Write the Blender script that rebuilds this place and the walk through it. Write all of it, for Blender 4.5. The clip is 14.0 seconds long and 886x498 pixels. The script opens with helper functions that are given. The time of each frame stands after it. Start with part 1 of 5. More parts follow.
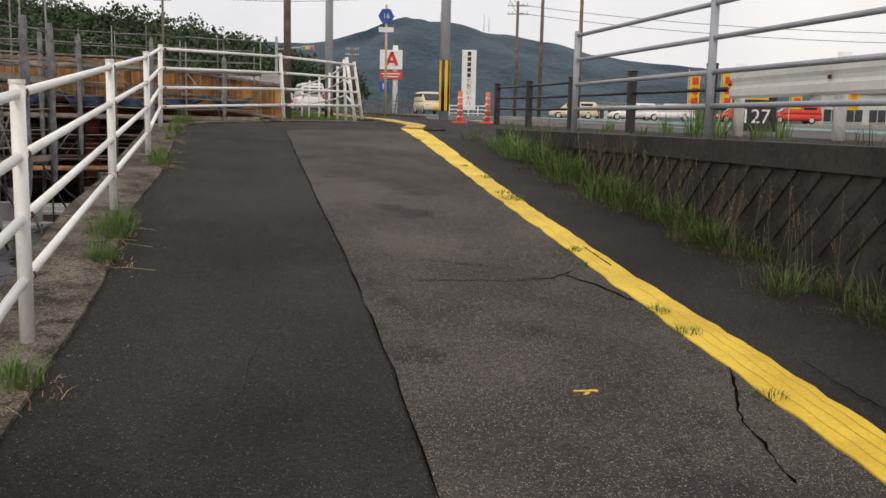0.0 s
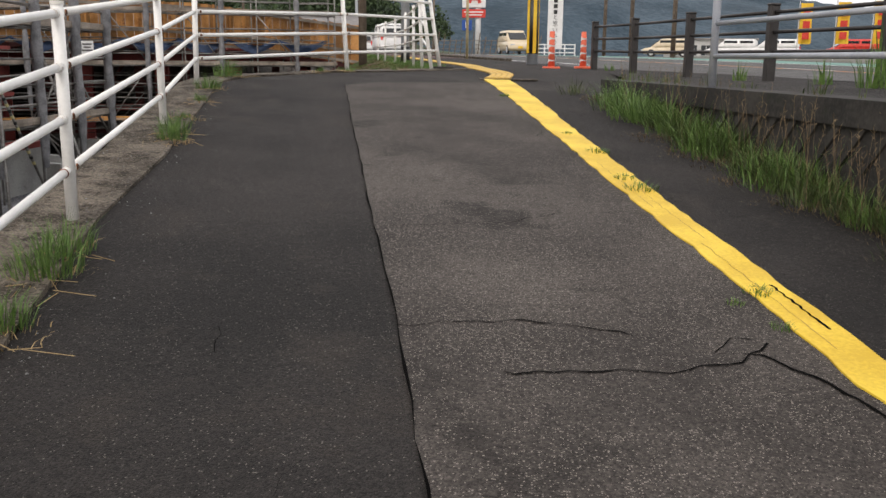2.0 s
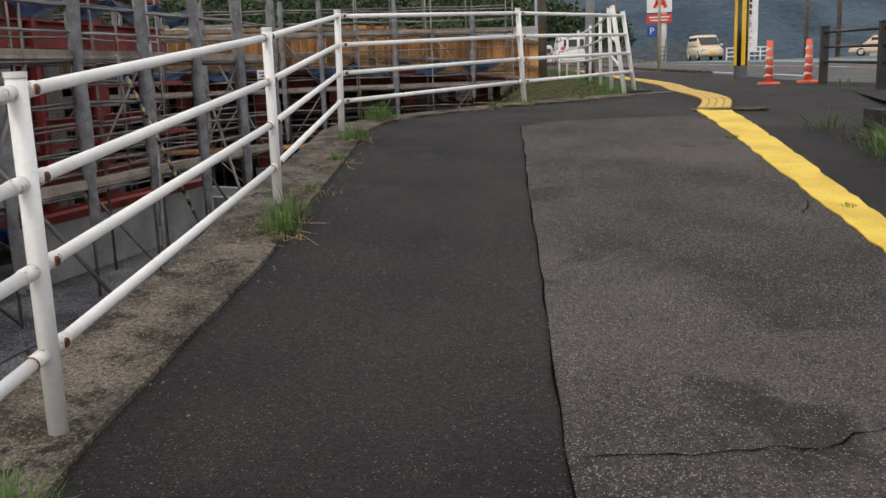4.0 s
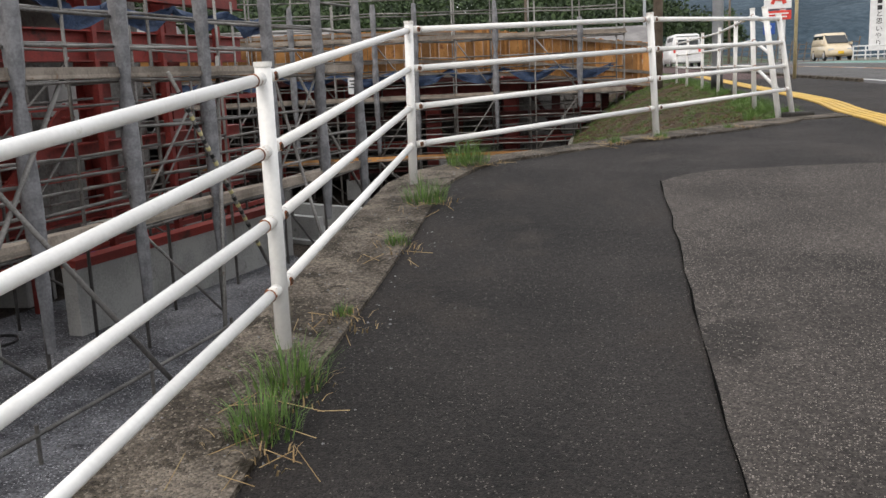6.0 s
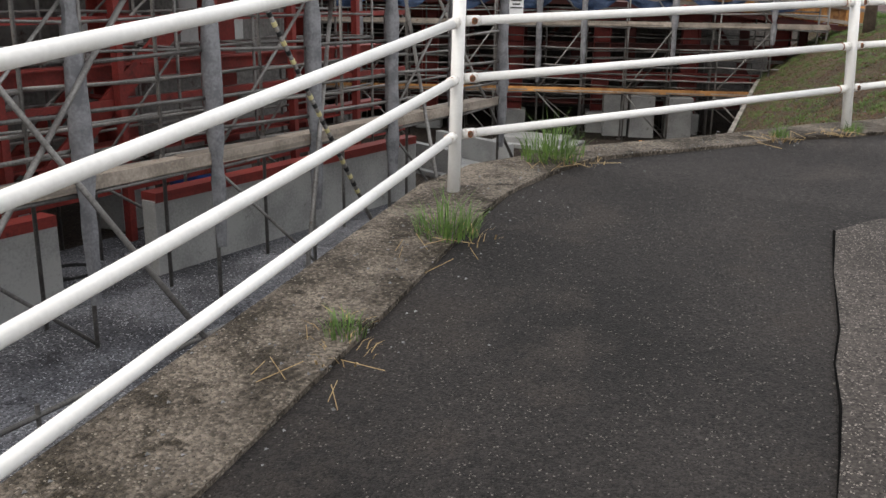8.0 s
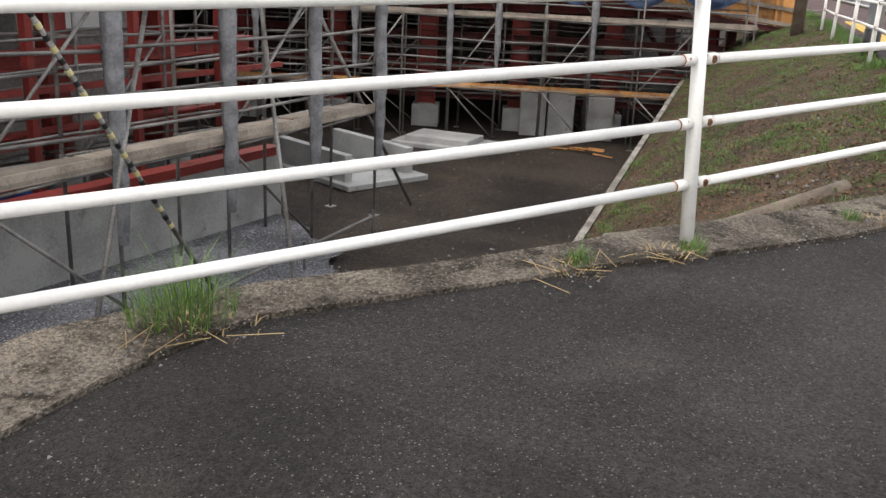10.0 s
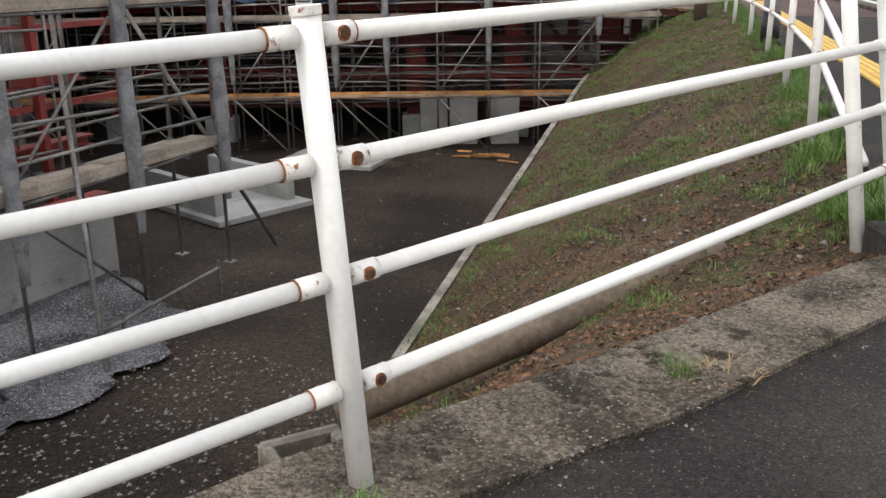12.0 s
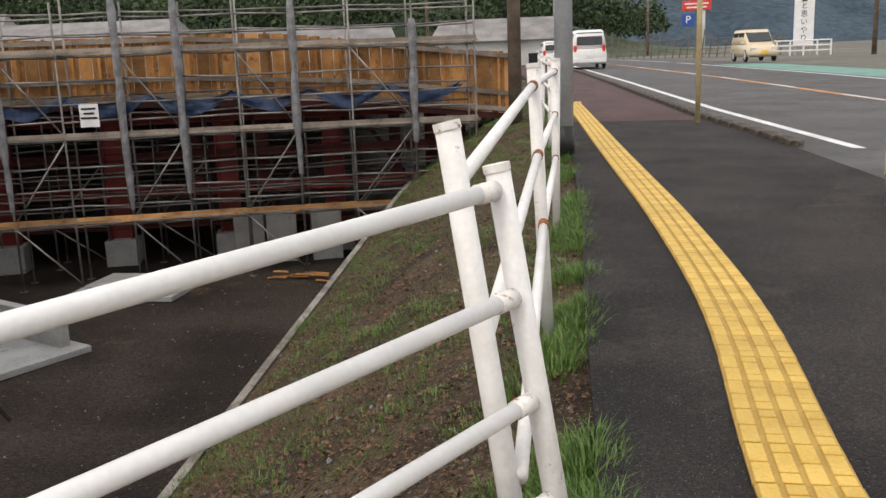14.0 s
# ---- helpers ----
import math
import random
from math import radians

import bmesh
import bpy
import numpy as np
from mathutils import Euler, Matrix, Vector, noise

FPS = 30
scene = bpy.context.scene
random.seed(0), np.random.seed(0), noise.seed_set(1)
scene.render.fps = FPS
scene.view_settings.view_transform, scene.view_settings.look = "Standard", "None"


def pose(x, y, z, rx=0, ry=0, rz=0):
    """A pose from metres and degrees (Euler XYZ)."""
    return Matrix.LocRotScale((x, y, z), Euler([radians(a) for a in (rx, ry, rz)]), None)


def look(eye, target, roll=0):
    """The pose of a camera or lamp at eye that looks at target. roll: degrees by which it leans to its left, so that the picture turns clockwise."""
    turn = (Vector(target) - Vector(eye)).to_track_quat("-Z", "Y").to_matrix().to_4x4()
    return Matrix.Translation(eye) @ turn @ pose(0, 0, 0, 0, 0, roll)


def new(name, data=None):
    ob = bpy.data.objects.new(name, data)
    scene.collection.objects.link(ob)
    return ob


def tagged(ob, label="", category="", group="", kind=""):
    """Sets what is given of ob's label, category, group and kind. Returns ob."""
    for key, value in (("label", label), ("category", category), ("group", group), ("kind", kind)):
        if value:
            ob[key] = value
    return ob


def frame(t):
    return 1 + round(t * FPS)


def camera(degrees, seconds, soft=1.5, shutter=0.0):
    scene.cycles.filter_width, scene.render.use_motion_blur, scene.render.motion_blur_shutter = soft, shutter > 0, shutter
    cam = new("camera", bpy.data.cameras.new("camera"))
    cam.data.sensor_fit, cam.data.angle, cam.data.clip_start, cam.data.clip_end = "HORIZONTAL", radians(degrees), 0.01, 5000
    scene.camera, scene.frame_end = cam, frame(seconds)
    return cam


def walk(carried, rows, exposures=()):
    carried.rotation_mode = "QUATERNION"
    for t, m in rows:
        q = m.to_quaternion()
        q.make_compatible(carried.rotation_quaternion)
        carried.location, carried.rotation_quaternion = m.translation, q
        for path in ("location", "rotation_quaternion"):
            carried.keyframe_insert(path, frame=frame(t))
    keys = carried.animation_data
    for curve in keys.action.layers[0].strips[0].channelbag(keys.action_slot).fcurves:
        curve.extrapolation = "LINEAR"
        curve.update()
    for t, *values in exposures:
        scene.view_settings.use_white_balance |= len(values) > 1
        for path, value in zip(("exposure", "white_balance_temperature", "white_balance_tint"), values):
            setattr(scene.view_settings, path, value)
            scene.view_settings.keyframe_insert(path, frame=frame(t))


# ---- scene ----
cam = camera(52.0, 14.0)
PATH = [
    (0, (0.047, -0.737, 1.192), (0.053, 1.243, 0.913), 1.3),
    (0.5, (0.047, -0.192, 1.221), (0.109, 1.785, 0.928), 0.6),
    (1, (0.049, 0.401, 1.262), (0.048, 2.376, 0.945), 0.0),
    (1.5, (0.011, 0.928, 1.297), (-0.05, 2.896, 0.945), 0.6),
    (2, (-0.059, 1.534, 1.318), (-0.232, 3.484, 0.908), 0.5),
    (2.5, (-0.156, 2.087, 1.373), (-0.369, 4.039, 0.993), 1.4),
    (3, (-0.244, 2.684, 1.419), (-0.588, 4.625, 1.078), -0.6),
    (3.5, (-0.368, 3.231, 1.477), (-0.777, 5.158, 1.129), -1.2),
    (4, (-0.463, 3.79, 1.541), (-1.025, 5.67, 1.158), -2.0),
    (6.5, (-1.302, 6.624, 1.788), (-2.194, 8.374, 1.412), -3.2),
    (7, (-1.367, 7.165, 1.805), (-2.449, 8.793, 1.381), -4.5),
    (7.5, (-1.426, 7.705, 1.873), (-2.548, 9.264, 1.317), -2.6),
    (8, (-1.487, 8.275, 1.952), (-2.561, 9.871, 1.404), 0.8),
    (8.5, (-1.59, 8.88, 2.02), (-2.57, 10.49, 1.345), 4.5),
    (9, (-1.619, 9.491, 2.104), (-2.652, 11.106, 1.531), 3.6),
    (11.5, (-1.507, 12.354, 2.286), (-2.347, 14.058, 1.66), 1.1),
    (12, (-1.561, 12.893, 2.307), (-2.427, 14.594, 1.709), -0.7),
    (12.5, (-1.504, 13.432, 2.377), (-2.327, 15.146, 1.758), -1.2),
    (13, (-1.434, 13.976, 2.428), (-2.125, 15.763, 1.855), -1.0),
    (13.5, (-1.329, 14.567, 2.503), (-1.961, 16.396, 1.999), -0.9),
    (14, (-1.141, 15.118, 2.544), (-1.771, 16.97, 2.128), -2.2),
]
walk(cam, [(t, look(eye, target, roll)) for t, eye, target, roll in PATH],
     [(0, -0.2, 6950, 13), (1.0, -0.12, 7000, 13), (2.0, 0.08, 6800, 13), (2.5, 0.25, 6600, 12), (3.0, -0.04, 6600, 12), (4.0, -0.14, 6600, 12), (4.5, -0.05, 6600, 12), (6.5, 0.2, 6600, 11), (8.0, 0.35, 6600, 11), (9.0, 0.66, 6600, 11), (11.5, 0.42, 6600, 11), (13.5, 0.32, 6600, 12), (14.0, 0.12, 6800, 13)])

# ---- light ----
world = bpy.data.worlds.new("world")
scene.world = world
world.use_nodes = True
wn = world.node_tree
sky = wn.nodes.new("ShaderNodeTexSky")
sky.sky_type, sky.sun_disc = "NISHITA", False
sky.sun_elevation, sky.sun_rotation = radians(38), radians(200)
sky.air_density, sky.dust_density, sky.ozone_density = 1.0, 6.0, 1.0
cloud_mix = wn.nodes.new("ShaderNodeMix")
cloud_mix.data_type = "RGBA"
cloud_mix.inputs[0].default_value = 0.86
cloud_noise = wn.nodes.new("ShaderNodeTexNoise")
cloud_noise.inputs["Scale"].default_value = 2.2
cloud_noise.inputs["Detail"].default_value = 6
cloud_ramp = wn.nodes.new("ShaderNodeValToRGB")
cloud_ramp.color_ramp.elements[0].position, cloud_ramp.color_ramp.elements[0].color = 0.35, (7.2, 7.6, 8.2, 1)
cloud_ramp.color_ramp.elements[1].position, cloud_ramp.color_ramp.elements[1].color = 0.65, (9.6, 9.6, 9.6, 1)
wn.links.new(cloud_noise.outputs[0], cloud_ramp.inputs[0])
wn.links.new(sky.outputs[0], cloud_mix.inputs[6])
wn.links.new(cloud_ramp.outputs[0], cloud_mix.inputs[7])
wn.links.new(cloud_mix.outputs[2], wn.nodes["Background"].inputs[0])
wn.nodes["Background"].inputs[1].default_value = 0.135
sun = new("sun", bpy.data.lights.new("sun", "SUN"))
sun.data.energy, sun.data.angle, sun.data.color = 0.9, radians(14), (1.0, 0.96, 0.9)
sun.matrix_world = look((0, 0, 30), (8, 22, 0))


# ---- materials ----
def mat(name, a, b, rough=0.8, scale=6.0, fine=80.0, bump=0.2, metal=0.0, third=None, amount=0.5, dist=0.01, per_piece=0.0):
    """Two-scale noise between a and b, an optional third colour in patches, and a fine bump."""
    m = bpy.data.materials.new(name)
    m.use_nodes = True
    n, l = m.node_tree.nodes, m.node_tree.links
    p = n["Principled BSDF"]
    p.inputs["Roughness"].default_value, p.inputs["Metallic"].default_value = rough, metal
    co = n.new("ShaderNodeTexCoord")
    big, small = n.new("ShaderNodeTexNoise"), n.new("ShaderNodeTexNoise")
    for q, s, d in ((big, scale, 5), (small, fine, 3)):
        q.inputs["Scale"].default_value, q.inputs["Detail"].default_value = s, d
        l.new(co.outputs["Object"], q.inputs["Vector"])
    add = n.new("ShaderNodeMath")
    add.operation = "MULTIPLY_ADD"
    l.new(small.outputs[0], add.inputs[0])
    add.inputs[1].default_value = 0.55
    l.new(big.outputs[0], add.inputs[2])
    ramp = n.new("ShaderNodeValToRGB")
    e = ramp.color_ramp.elements
    e[0].position, e[0].color, e[1].position, e[1].color = 0.63, (*a, 1), 0.93, (*b, 1)
    l.new(add.outputs[0], ramp.inputs[0])
    out = ramp.outputs[0]
    if third:
        spot, cut, mix = n.new("ShaderNodeTexNoise"), n.new("ShaderNodeValToRGB"), n.new("ShaderNodeMix")
        spot.inputs["Scale"].default_value, spot.inputs["Detail"].default_value = scale * 1.7, 8
        spot.inputs["Roughness"].default_value = 0.7
        l.new(co.outputs["Object"], spot.inputs["Vector"])
        c = cut.color_ramp.elements
        c[0].position, c[1].position = 0.72 - 0.3 * amount, 0.80 - 0.3 * amount
        l.new(spot.outputs[0], cut.inputs[0])
        mix.data_type = "RGBA"
        l.new(cut.outputs[0], mix.inputs[0])
        l.new(out, mix.inputs[6])
        mix.inputs[7].default_value = (*third, 1)
        out = mix.outputs[2]
    if per_piece:
        info, hsv, rng = n.new("ShaderNodeObjectInfo"), n.new("ShaderNodeHueSaturation"), n.new("ShaderNodeMapRange")
        l.new(info.outputs["Random"], rng.inputs[0])
        rng.inputs[3].default_value, rng.inputs[4].default_value = 1 - per_piece, 1 + per_piece
        l.new(rng.outputs[0], hsv.inputs["Value"])
        l.new(out, hsv.inputs["Color"])
        out = hsv.outputs[0]
    l.new(out, p.inputs["Base Color"])
    if bump:
        bp = n.new("ShaderNodeBump")
        bp.inputs["Strength"].default_value, bp.inputs["Distance"].default_value = bump, dist
        l.new(add.outputs[0], bp.inputs["Height"])
        l.new(bp.outputs[0], p.inputs["Normal"])
    return m


def asphalt(name, a, b, stone, share, tint=None, scale=150, broad=0.9, relief=0.006, spread=0.55):
    """Stony surface: binder, broad worn patches, grains of uneven tone and single pale stones of uneven size."""
    m = mat(name, a, b, 0.85, broad, 45, 0.0, third=tint, amount=spread)
    n, l = m.node_tree.nodes, m.node_tree.links
    p = n["Principled BSDF"]
    p.inputs["Specular IOR Level"].default_value = 0.22
    co = n.new("ShaderNodeTexCoord")
    v = n.new("ShaderNodeTexVoronoi")
    v.inputs["Scale"].default_value = scale
    l.new(co.outputs["Object"], v.inputs["Vector"])
    sep = n.new("ShaderNodeSeparateColor")
    l.new(v.outputs["Color"], sep.inputs[0])
    # stones gather where the surface is worn
    worn = n.new("ShaderNodeTexNoise")
    worn.inputs["Scale"].default_value, worn.inputs["Detail"].default_value = broad * 2.3, 6
    l.new(co.outputs["Object"], worn.inputs["Vector"])
    limit, pick = n.new("ShaderNodeMapRange"), n.new("ShaderNodeMath")
    limit.inputs[1].default_value, limit.inputs[2].default_value = 0.3, 0.7
    limit.inputs[3].default_value, limit.inputs[4].default_value = 1 - 0.35 * share, 1 - 1.65 * share
    l.new(worn.outputs[0], limit.inputs[0])
    pick.operation = "GREATER_THAN"
    l.new(sep.outputs[0], pick.inputs[0])
    l.new(limit.outputs[0], pick.inputs[1])
    size, near, both = n.new("ShaderNodeMapRange"), n.new("ShaderNodeMath"), n.new("ShaderNodeMath")
    size.inputs[3].default_value, size.inputs[4].default_value = 0.15, 0.55
    l.new(sep.outputs[1], size.inputs[0])
    near.operation, both.operation = "LESS_THAN", "MULTIPLY"
    l.new(v.outputs["Distance"], near.inputs[0])
    l.new(size.outputs[0], near.inputs[1])
    l.new(pick.outputs[0], both.inputs[0])
    l.new(near.outputs[0], both.inputs[1])
    old = p.inputs["Base Color"].links[0].from_socket
    grain, hsv, mix = n.new("ShaderNodeMapRange"), n.new("ShaderNodeHueSaturation"), n.new("ShaderNodeMix")
    grain.inputs[3].default_value, grain.inputs[4].default_value = 0.5, 1.5
    l.new(sep.outputs[2], grain.inputs[0])
    l.new(grain.outputs[0], hsv.inputs["Value"])
    l.new(old, hsv.inputs["Color"])
    mix.data_type = "RGBA"
    l.new(both.outputs[0], mix.inputs[0])
    l.new(hsv.outputs[0], mix.inputs[6])
    mix.inputs[7].default_value = (*stone, 1)
    l.new(mix.outputs[2], p.inputs["Base Color"])
    bp = n.new("ShaderNodeBump")
    bp.inputs["Strength"].default_value, bp.inputs["Distance"].default_value = 0.8, relief
    bp.invert = True
    l.new(v.outputs["Distance"], bp.inputs["Height"])
    l.new(bp.outputs[0], p.inputs["Normal"])
    return m


M = {}
M["asphalt_new"] = asphalt("asphalt_new", (0.0145, 0.0130, 0.0122), (0.033, 0.029, 0.027), (0.14, 0.128, 0.115), 0.075, (0.032, 0.0272, 0.0242))
M["asphalt_old"] = asphalt("asphalt_old", (0.038, 0.0328, 0.0296), (0.082, 0.0715, 0.064), (0.23, 0.205, 0.18), 0.26, (0.034, 0.0295, 0.0265), 140)
M["asphalt_mid"] = asphalt("asphalt_mid", (0.018, 0.0160, 0.0152), (0.040, 0.0355, 0.033), (0.13, 0.118, 0.107), 0.08, (0.042, 0.0365, 0.033))
M["asphalt_red"] = asphalt("asphalt_red", (0.075, 0.048, 0.046), (0.11, 0.07, 0.066), (0.17, 0.13, 0.12), 0.1)
M["road"] = asphalt("road_asphalt", (0.085, 0.083, 0.083), (0.125, 0.122, 0.12), (0.2, 0.2, 0.19), 0.12)
M["yellow"] = mat("yellow_paint", (0.62, 0.40, 0.025), (0.80, 0.56, 0.05), 0.6, 3, 60, 0.3, third=(0.30, 0.21, 0.06), amount=0.18, dist=0.004)
M["tactile"] = mat("tactile_yellow", (0.52, 0.33, 0.06), (0.66, 0.44, 0.10), 0.65, 3, 90, 0.3, third=(0.30, 0.20, 0.07), amount=0.22, dist=0.004, per_piece=0.1)
M["concrete"] = asphalt("kerb_concrete", (0.042, 0.034, 0.025), (0.185, 0.156, 0.125), (0.25, 0.22, 0.18), 0.13, (0.032, 0.0255, 0.017), 110, 3.2, 0.012, 0.62)
M["concrete_clean"] = mat("concrete_clean", (0.27, 0.27, 0.262), (0.40, 0.40, 0.385), 0.85, 1.5, 30, 0.2, third=(0.19, 0.185, 0.175), amount=0.35)
M["concrete_edge"] = mat("concrete_edge", (0.12, 0.105, 0.088), (0.30, 0.275, 0.24), 0.9, 3, 40, 0.4, third=(0.07, 0.055, 0.04), amount=0.45)
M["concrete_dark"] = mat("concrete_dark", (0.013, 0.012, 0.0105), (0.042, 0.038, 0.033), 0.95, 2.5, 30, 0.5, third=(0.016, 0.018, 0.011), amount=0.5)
M["white_paint"] = mat("white_paint", (0.78, 0.77, 0.74), (0.87, 0.86, 0.83), 0.4, 5, 60, 0.08, third=(0.68, 0.66, 0.60), amount=0.22)
M["white_worn"] = mat("white_worn", (0.72, 0.71, 0.68), (0.83, 0.82, 0.79), 0.5, 9, 60, 0.15, third=(0.17, 0.15, 0.12), amount=0.30)
M["rust"] = mat("rust", (0.16, 0.05, 0.02), (0.34, 0.13, 0.05), 0.9, 30, 120, 0.4)
M["rusty_white"] = mat("rusty_white", (0.74, 0.72, 0.67), (0.84, 0.82, 0.78), 0.5, 22, 80, 0.2, third=(0.25, 0.09, 0.03), amount=0.52)
M["bolt"] = mat("bolt_metal", (0.055, 0.03, 0.018), (0.16, 0.085, 0.045), 0.7, 40, 120, 0.2, metal=0.3)
M["grey_paint"] = mat("grey_paint", (0.28, 0.30, 0.34), (0.36, 0.38, 0.42), 0.5, 4, 50, 0.1, third=(0.24, 0.2, 0.18), amount=0.2)
M["brown_black"] = mat("dark_brown_paint", (0.018, 0.015, 0.014), (0.035, 0.03, 0.028), 0.5, 6, 60, 0.1)
M["galv"] = mat("galvanised_tube", (0.12, 0.113, 0.106), (0.25, 0.24, 0.225), 0.55, 2.5, 40, 0.2, metal=0.3, third=(0.11, 0.075, 0.05), amount=0.4, per_piece=0.35)
M["plank"] = mat("scaffold_plank", (0.19, 0.16, 0.13), (0.34, 0.29, 0.24), 0.85, 2.5, 30, 0.2, third=(0.17, 0.11, 0.07), amount=0.4, per_piece=0.3)
M["sheet_grey"] = mat("grey_sheet", (0.15, 0.15, 0.158), (0.27, 0.27, 0.28), 0.8, 5, 30, 0.4, dist=0.02)
M["red_steel"] = mat("red_steel", (0.15, 0.018, 0.014), (0.27, 0.034, 0.026), 0.6, 1.2, 25, 0.1, third=(0.06, 0.013, 0.010), amount=0.5)
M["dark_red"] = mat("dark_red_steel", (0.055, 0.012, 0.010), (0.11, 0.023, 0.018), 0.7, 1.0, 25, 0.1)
M["form_wood"] = mat("formwork_board", (0.30, 0.135, 0.036), (0.50, 0.25, 0.082), 0.75, 2.2, 30, 0.2, third=(0.20, 0.075, 0.026), amount=0.5, per_piece=0.4)
# duller yellow for the tile base between bars and thin strip lines
M["tactile_groove"] = mat("tactile_groove", (0.36, 0.225, 0.05), (0.48, 0.31, 0.07), 0.8, 4, 90, 0.2)
# backing behind the steelwork: dark tone stands for the shaded interior
M["abutment"] = mat("backing_shade", (0.07, 0.065, 0.06), (0.17, 0.16, 0.15), 0.95, 0.8, 12, 0.3, third=(0.05, 0.025, 0.02), amount=0.5)
M["dark"] = mat("dark_interior", (0.012, 0.011, 0.010), (0.03, 0.026, 0.023), 0.95, 1, 10, 0.1)
M["tarp_blue"] = mat("blue_tarp", (0.012, 0.03, 0.075), (0.03, 0.06, 0.13), 0.6, 5, 20, 0.5, dist=0.03)
M["blue"] = mat("bright_blue", (0.01, 0.07, 0.32), (0.02, 0.11, 0.42), 0.5, 5, 30, 0.2)
M["gravel"] = asphalt("gravel", (0.055, 0.056, 0.062), (0.17, 0.172, 0.185), (0.40, 0.40, 0.42), 0.25, (0.045, 0.045, 0.05), 42, 0.8, 0.02)
M["soil"] = asphalt("soil", (0.017, 0.0125, 0.010), (0.052, 0.040, 0.031), (0.12, 0.10, 0.08), 0.035, (0.07, 0.05, 0.033), 30, 0.35, 0.035, 0.35)
M["slope_soil"] = asphalt("slope_soil", (0.034, 0.023, 0.014), (0.105, 0.071, 0.044), (0.20, 0.15, 0.10), 0.12, (0.050, 0.062, 0.018), 60, 1.1, 0.025, 0.62)
M["land"] = mat("land", (0.08, 0.08, 0.06), (0.16, 0.15, 0.12), 0.95, 0.06, 1.5, 0.2, third=(0.05, 0.07, 0.025), amount=0.5)
M["grass"] = mat("grass_blade", (0.055, 0.12, 0.020), (0.15, 0.25, 0.055), 0.6, 14, 60, 0.0, third=(0.26, 0.25, 0.09), amount=0.3)
M["grass_dry"] = mat("dry_grass", (0.30, 0.20, 0.09), (0.46, 0.34, 0.17), 0.8, 9, 40, 0.0)
M["straw_brown"] = mat("brown_straw", (0.10, 0.068, 0.036), (0.24, 0.175, 0.10), 0.85, 9, 40, 0.0)
M["weed"] = mat("weed_leaf", (0.035, 0.058, 0.016), (0.10, 0.13, 0.04), 0.75, 7, 40, 0.0, third=(0.15, 0.105, 0.055), amount=0.55)
M["litter"] = mat("leaf_litter", (0.045, 0.022, 0.012), (0.22, 0.125, 0.068), 0.9, 35, 90, 0.0, third=(0.30, 0.20, 0.11), amount=0.3)
M["stone_chip"] = mat("stone_chip", (0.08, 0.08, 0.08), (0.25, 0.25, 0.25), 0.9, 9, 30, 0.1)
M["bark"] = mat("pole_wood", (0.10, 0.075, 0.055), (0.19, 0.15, 0.115), 0.85, 3, 30, 0.3)
M["pole_grey"] = mat("grey_pole", (0.34, 0.36, 0.39), (0.44, 0.46, 0.49), 0.6, 2, 30, 0.1)
M["black"] = mat("black_paint", (0.01, 0.01, 0.01), (0.02, 0.02, 0.02), 0.5, 5, 50, 0.05)
M["crack"] = mat("crack_gap", (0.0022, 0.002, 0.002), (0.005, 0.0046, 0.0044), 1.0, 9, 60, 0.0)
M["crack"].node_tree.nodes["Principled BSDF"].inputs["Specular IOR Level"].default_value = 0.05
M["foliage"] = mat("foliage", (0.012, 0.024, 0.009), (0.05, 0.085, 0.026), 0.8, 0.25, 1.6, 0.0)
# bluish tint puts the distance haze into the ridge's colour
M["mountain"] = mat("mountain_haze", (0.022, 0.042, 0.060), (0.058, 0.088, 0.115), 1.0, 0.012, 0.13, 0.8, dist=8.0)
M["red"] = mat("red_plastic", (0.55, 0.03, 0.02), (0.68, 0.06, 0.04), 0.5, 5, 40, 0.05)
M["cone_red"] = mat("cone_orange_red", (0.62, 0.10, 0.05), (0.75, 0.16, 0.08), 0.6, 8, 40, 0.05)
M["white"] = mat("white_plain", (0.70, 0.70, 0.70), (0.80, 0.80, 0.80), 0.5, 3, 40, 0.03)
M["road_white"] = mat("road_white", (0.55, 0.55, 0.54), (0.75, 0.75, 0.73), 0.7, 2, 40, 0.1, third=(0.2, 0.2, 0.2), amount=0.3)
M["road_orange"] = mat("road_orange", (0.50, 0.20, 0.05), (0.62, 0.28, 0.09), 0.7, 2, 40, 0.1, third=(0.2, 0.16, 0.13), amount=0.3)
M["road_green"] = mat("road_green", (0.10, 0.24, 0.20), (0.16, 0.32, 0.27), 0.8, 1.5, 40, 0.1, third=(0.14, 0.15, 0.15), amount=0.5)
M["sign_blue"] = mat("sign_blue", (0.01, 0.06, 0.28), (0.015, 0.08, 0.34), 0.4, 5, 40, 0.02)
M["cream"] = mat("cream_car_paint", (0.62, 0.52, 0.36), (0.68, 0.57, 0.41), 0.25, 3, 40, 0.0)
M["car_white"] = mat("white_car_paint", (0.68, 0.68, 0.67), (0.76, 0.76, 0.75), 0.25, 3, 40, 0.0)
M["glass"] = mat("dark_glass", (0.015, 0.018, 0.02), (0.025, 0.03, 0.032), 0.08, 3, 40, 0.0)
M["tyre"] = mat("tyre_rubber", (0.012, 0.012, 0.012), (0.022, 0.022, 0.022), 0.8, 9, 40, 0.1)
M["roof_grey"] = mat("grey_roof", (0.16, 0.15, 0.15), (0.26, 0.25, 0.24), 0.8, 1, 12, 0.2)
M["wall_pale"] = mat("pale_wall", (0.42, 0.42, 0.41), (0.55, 0.55, 0.53), 0.8, 0.5, 12, 0.1)
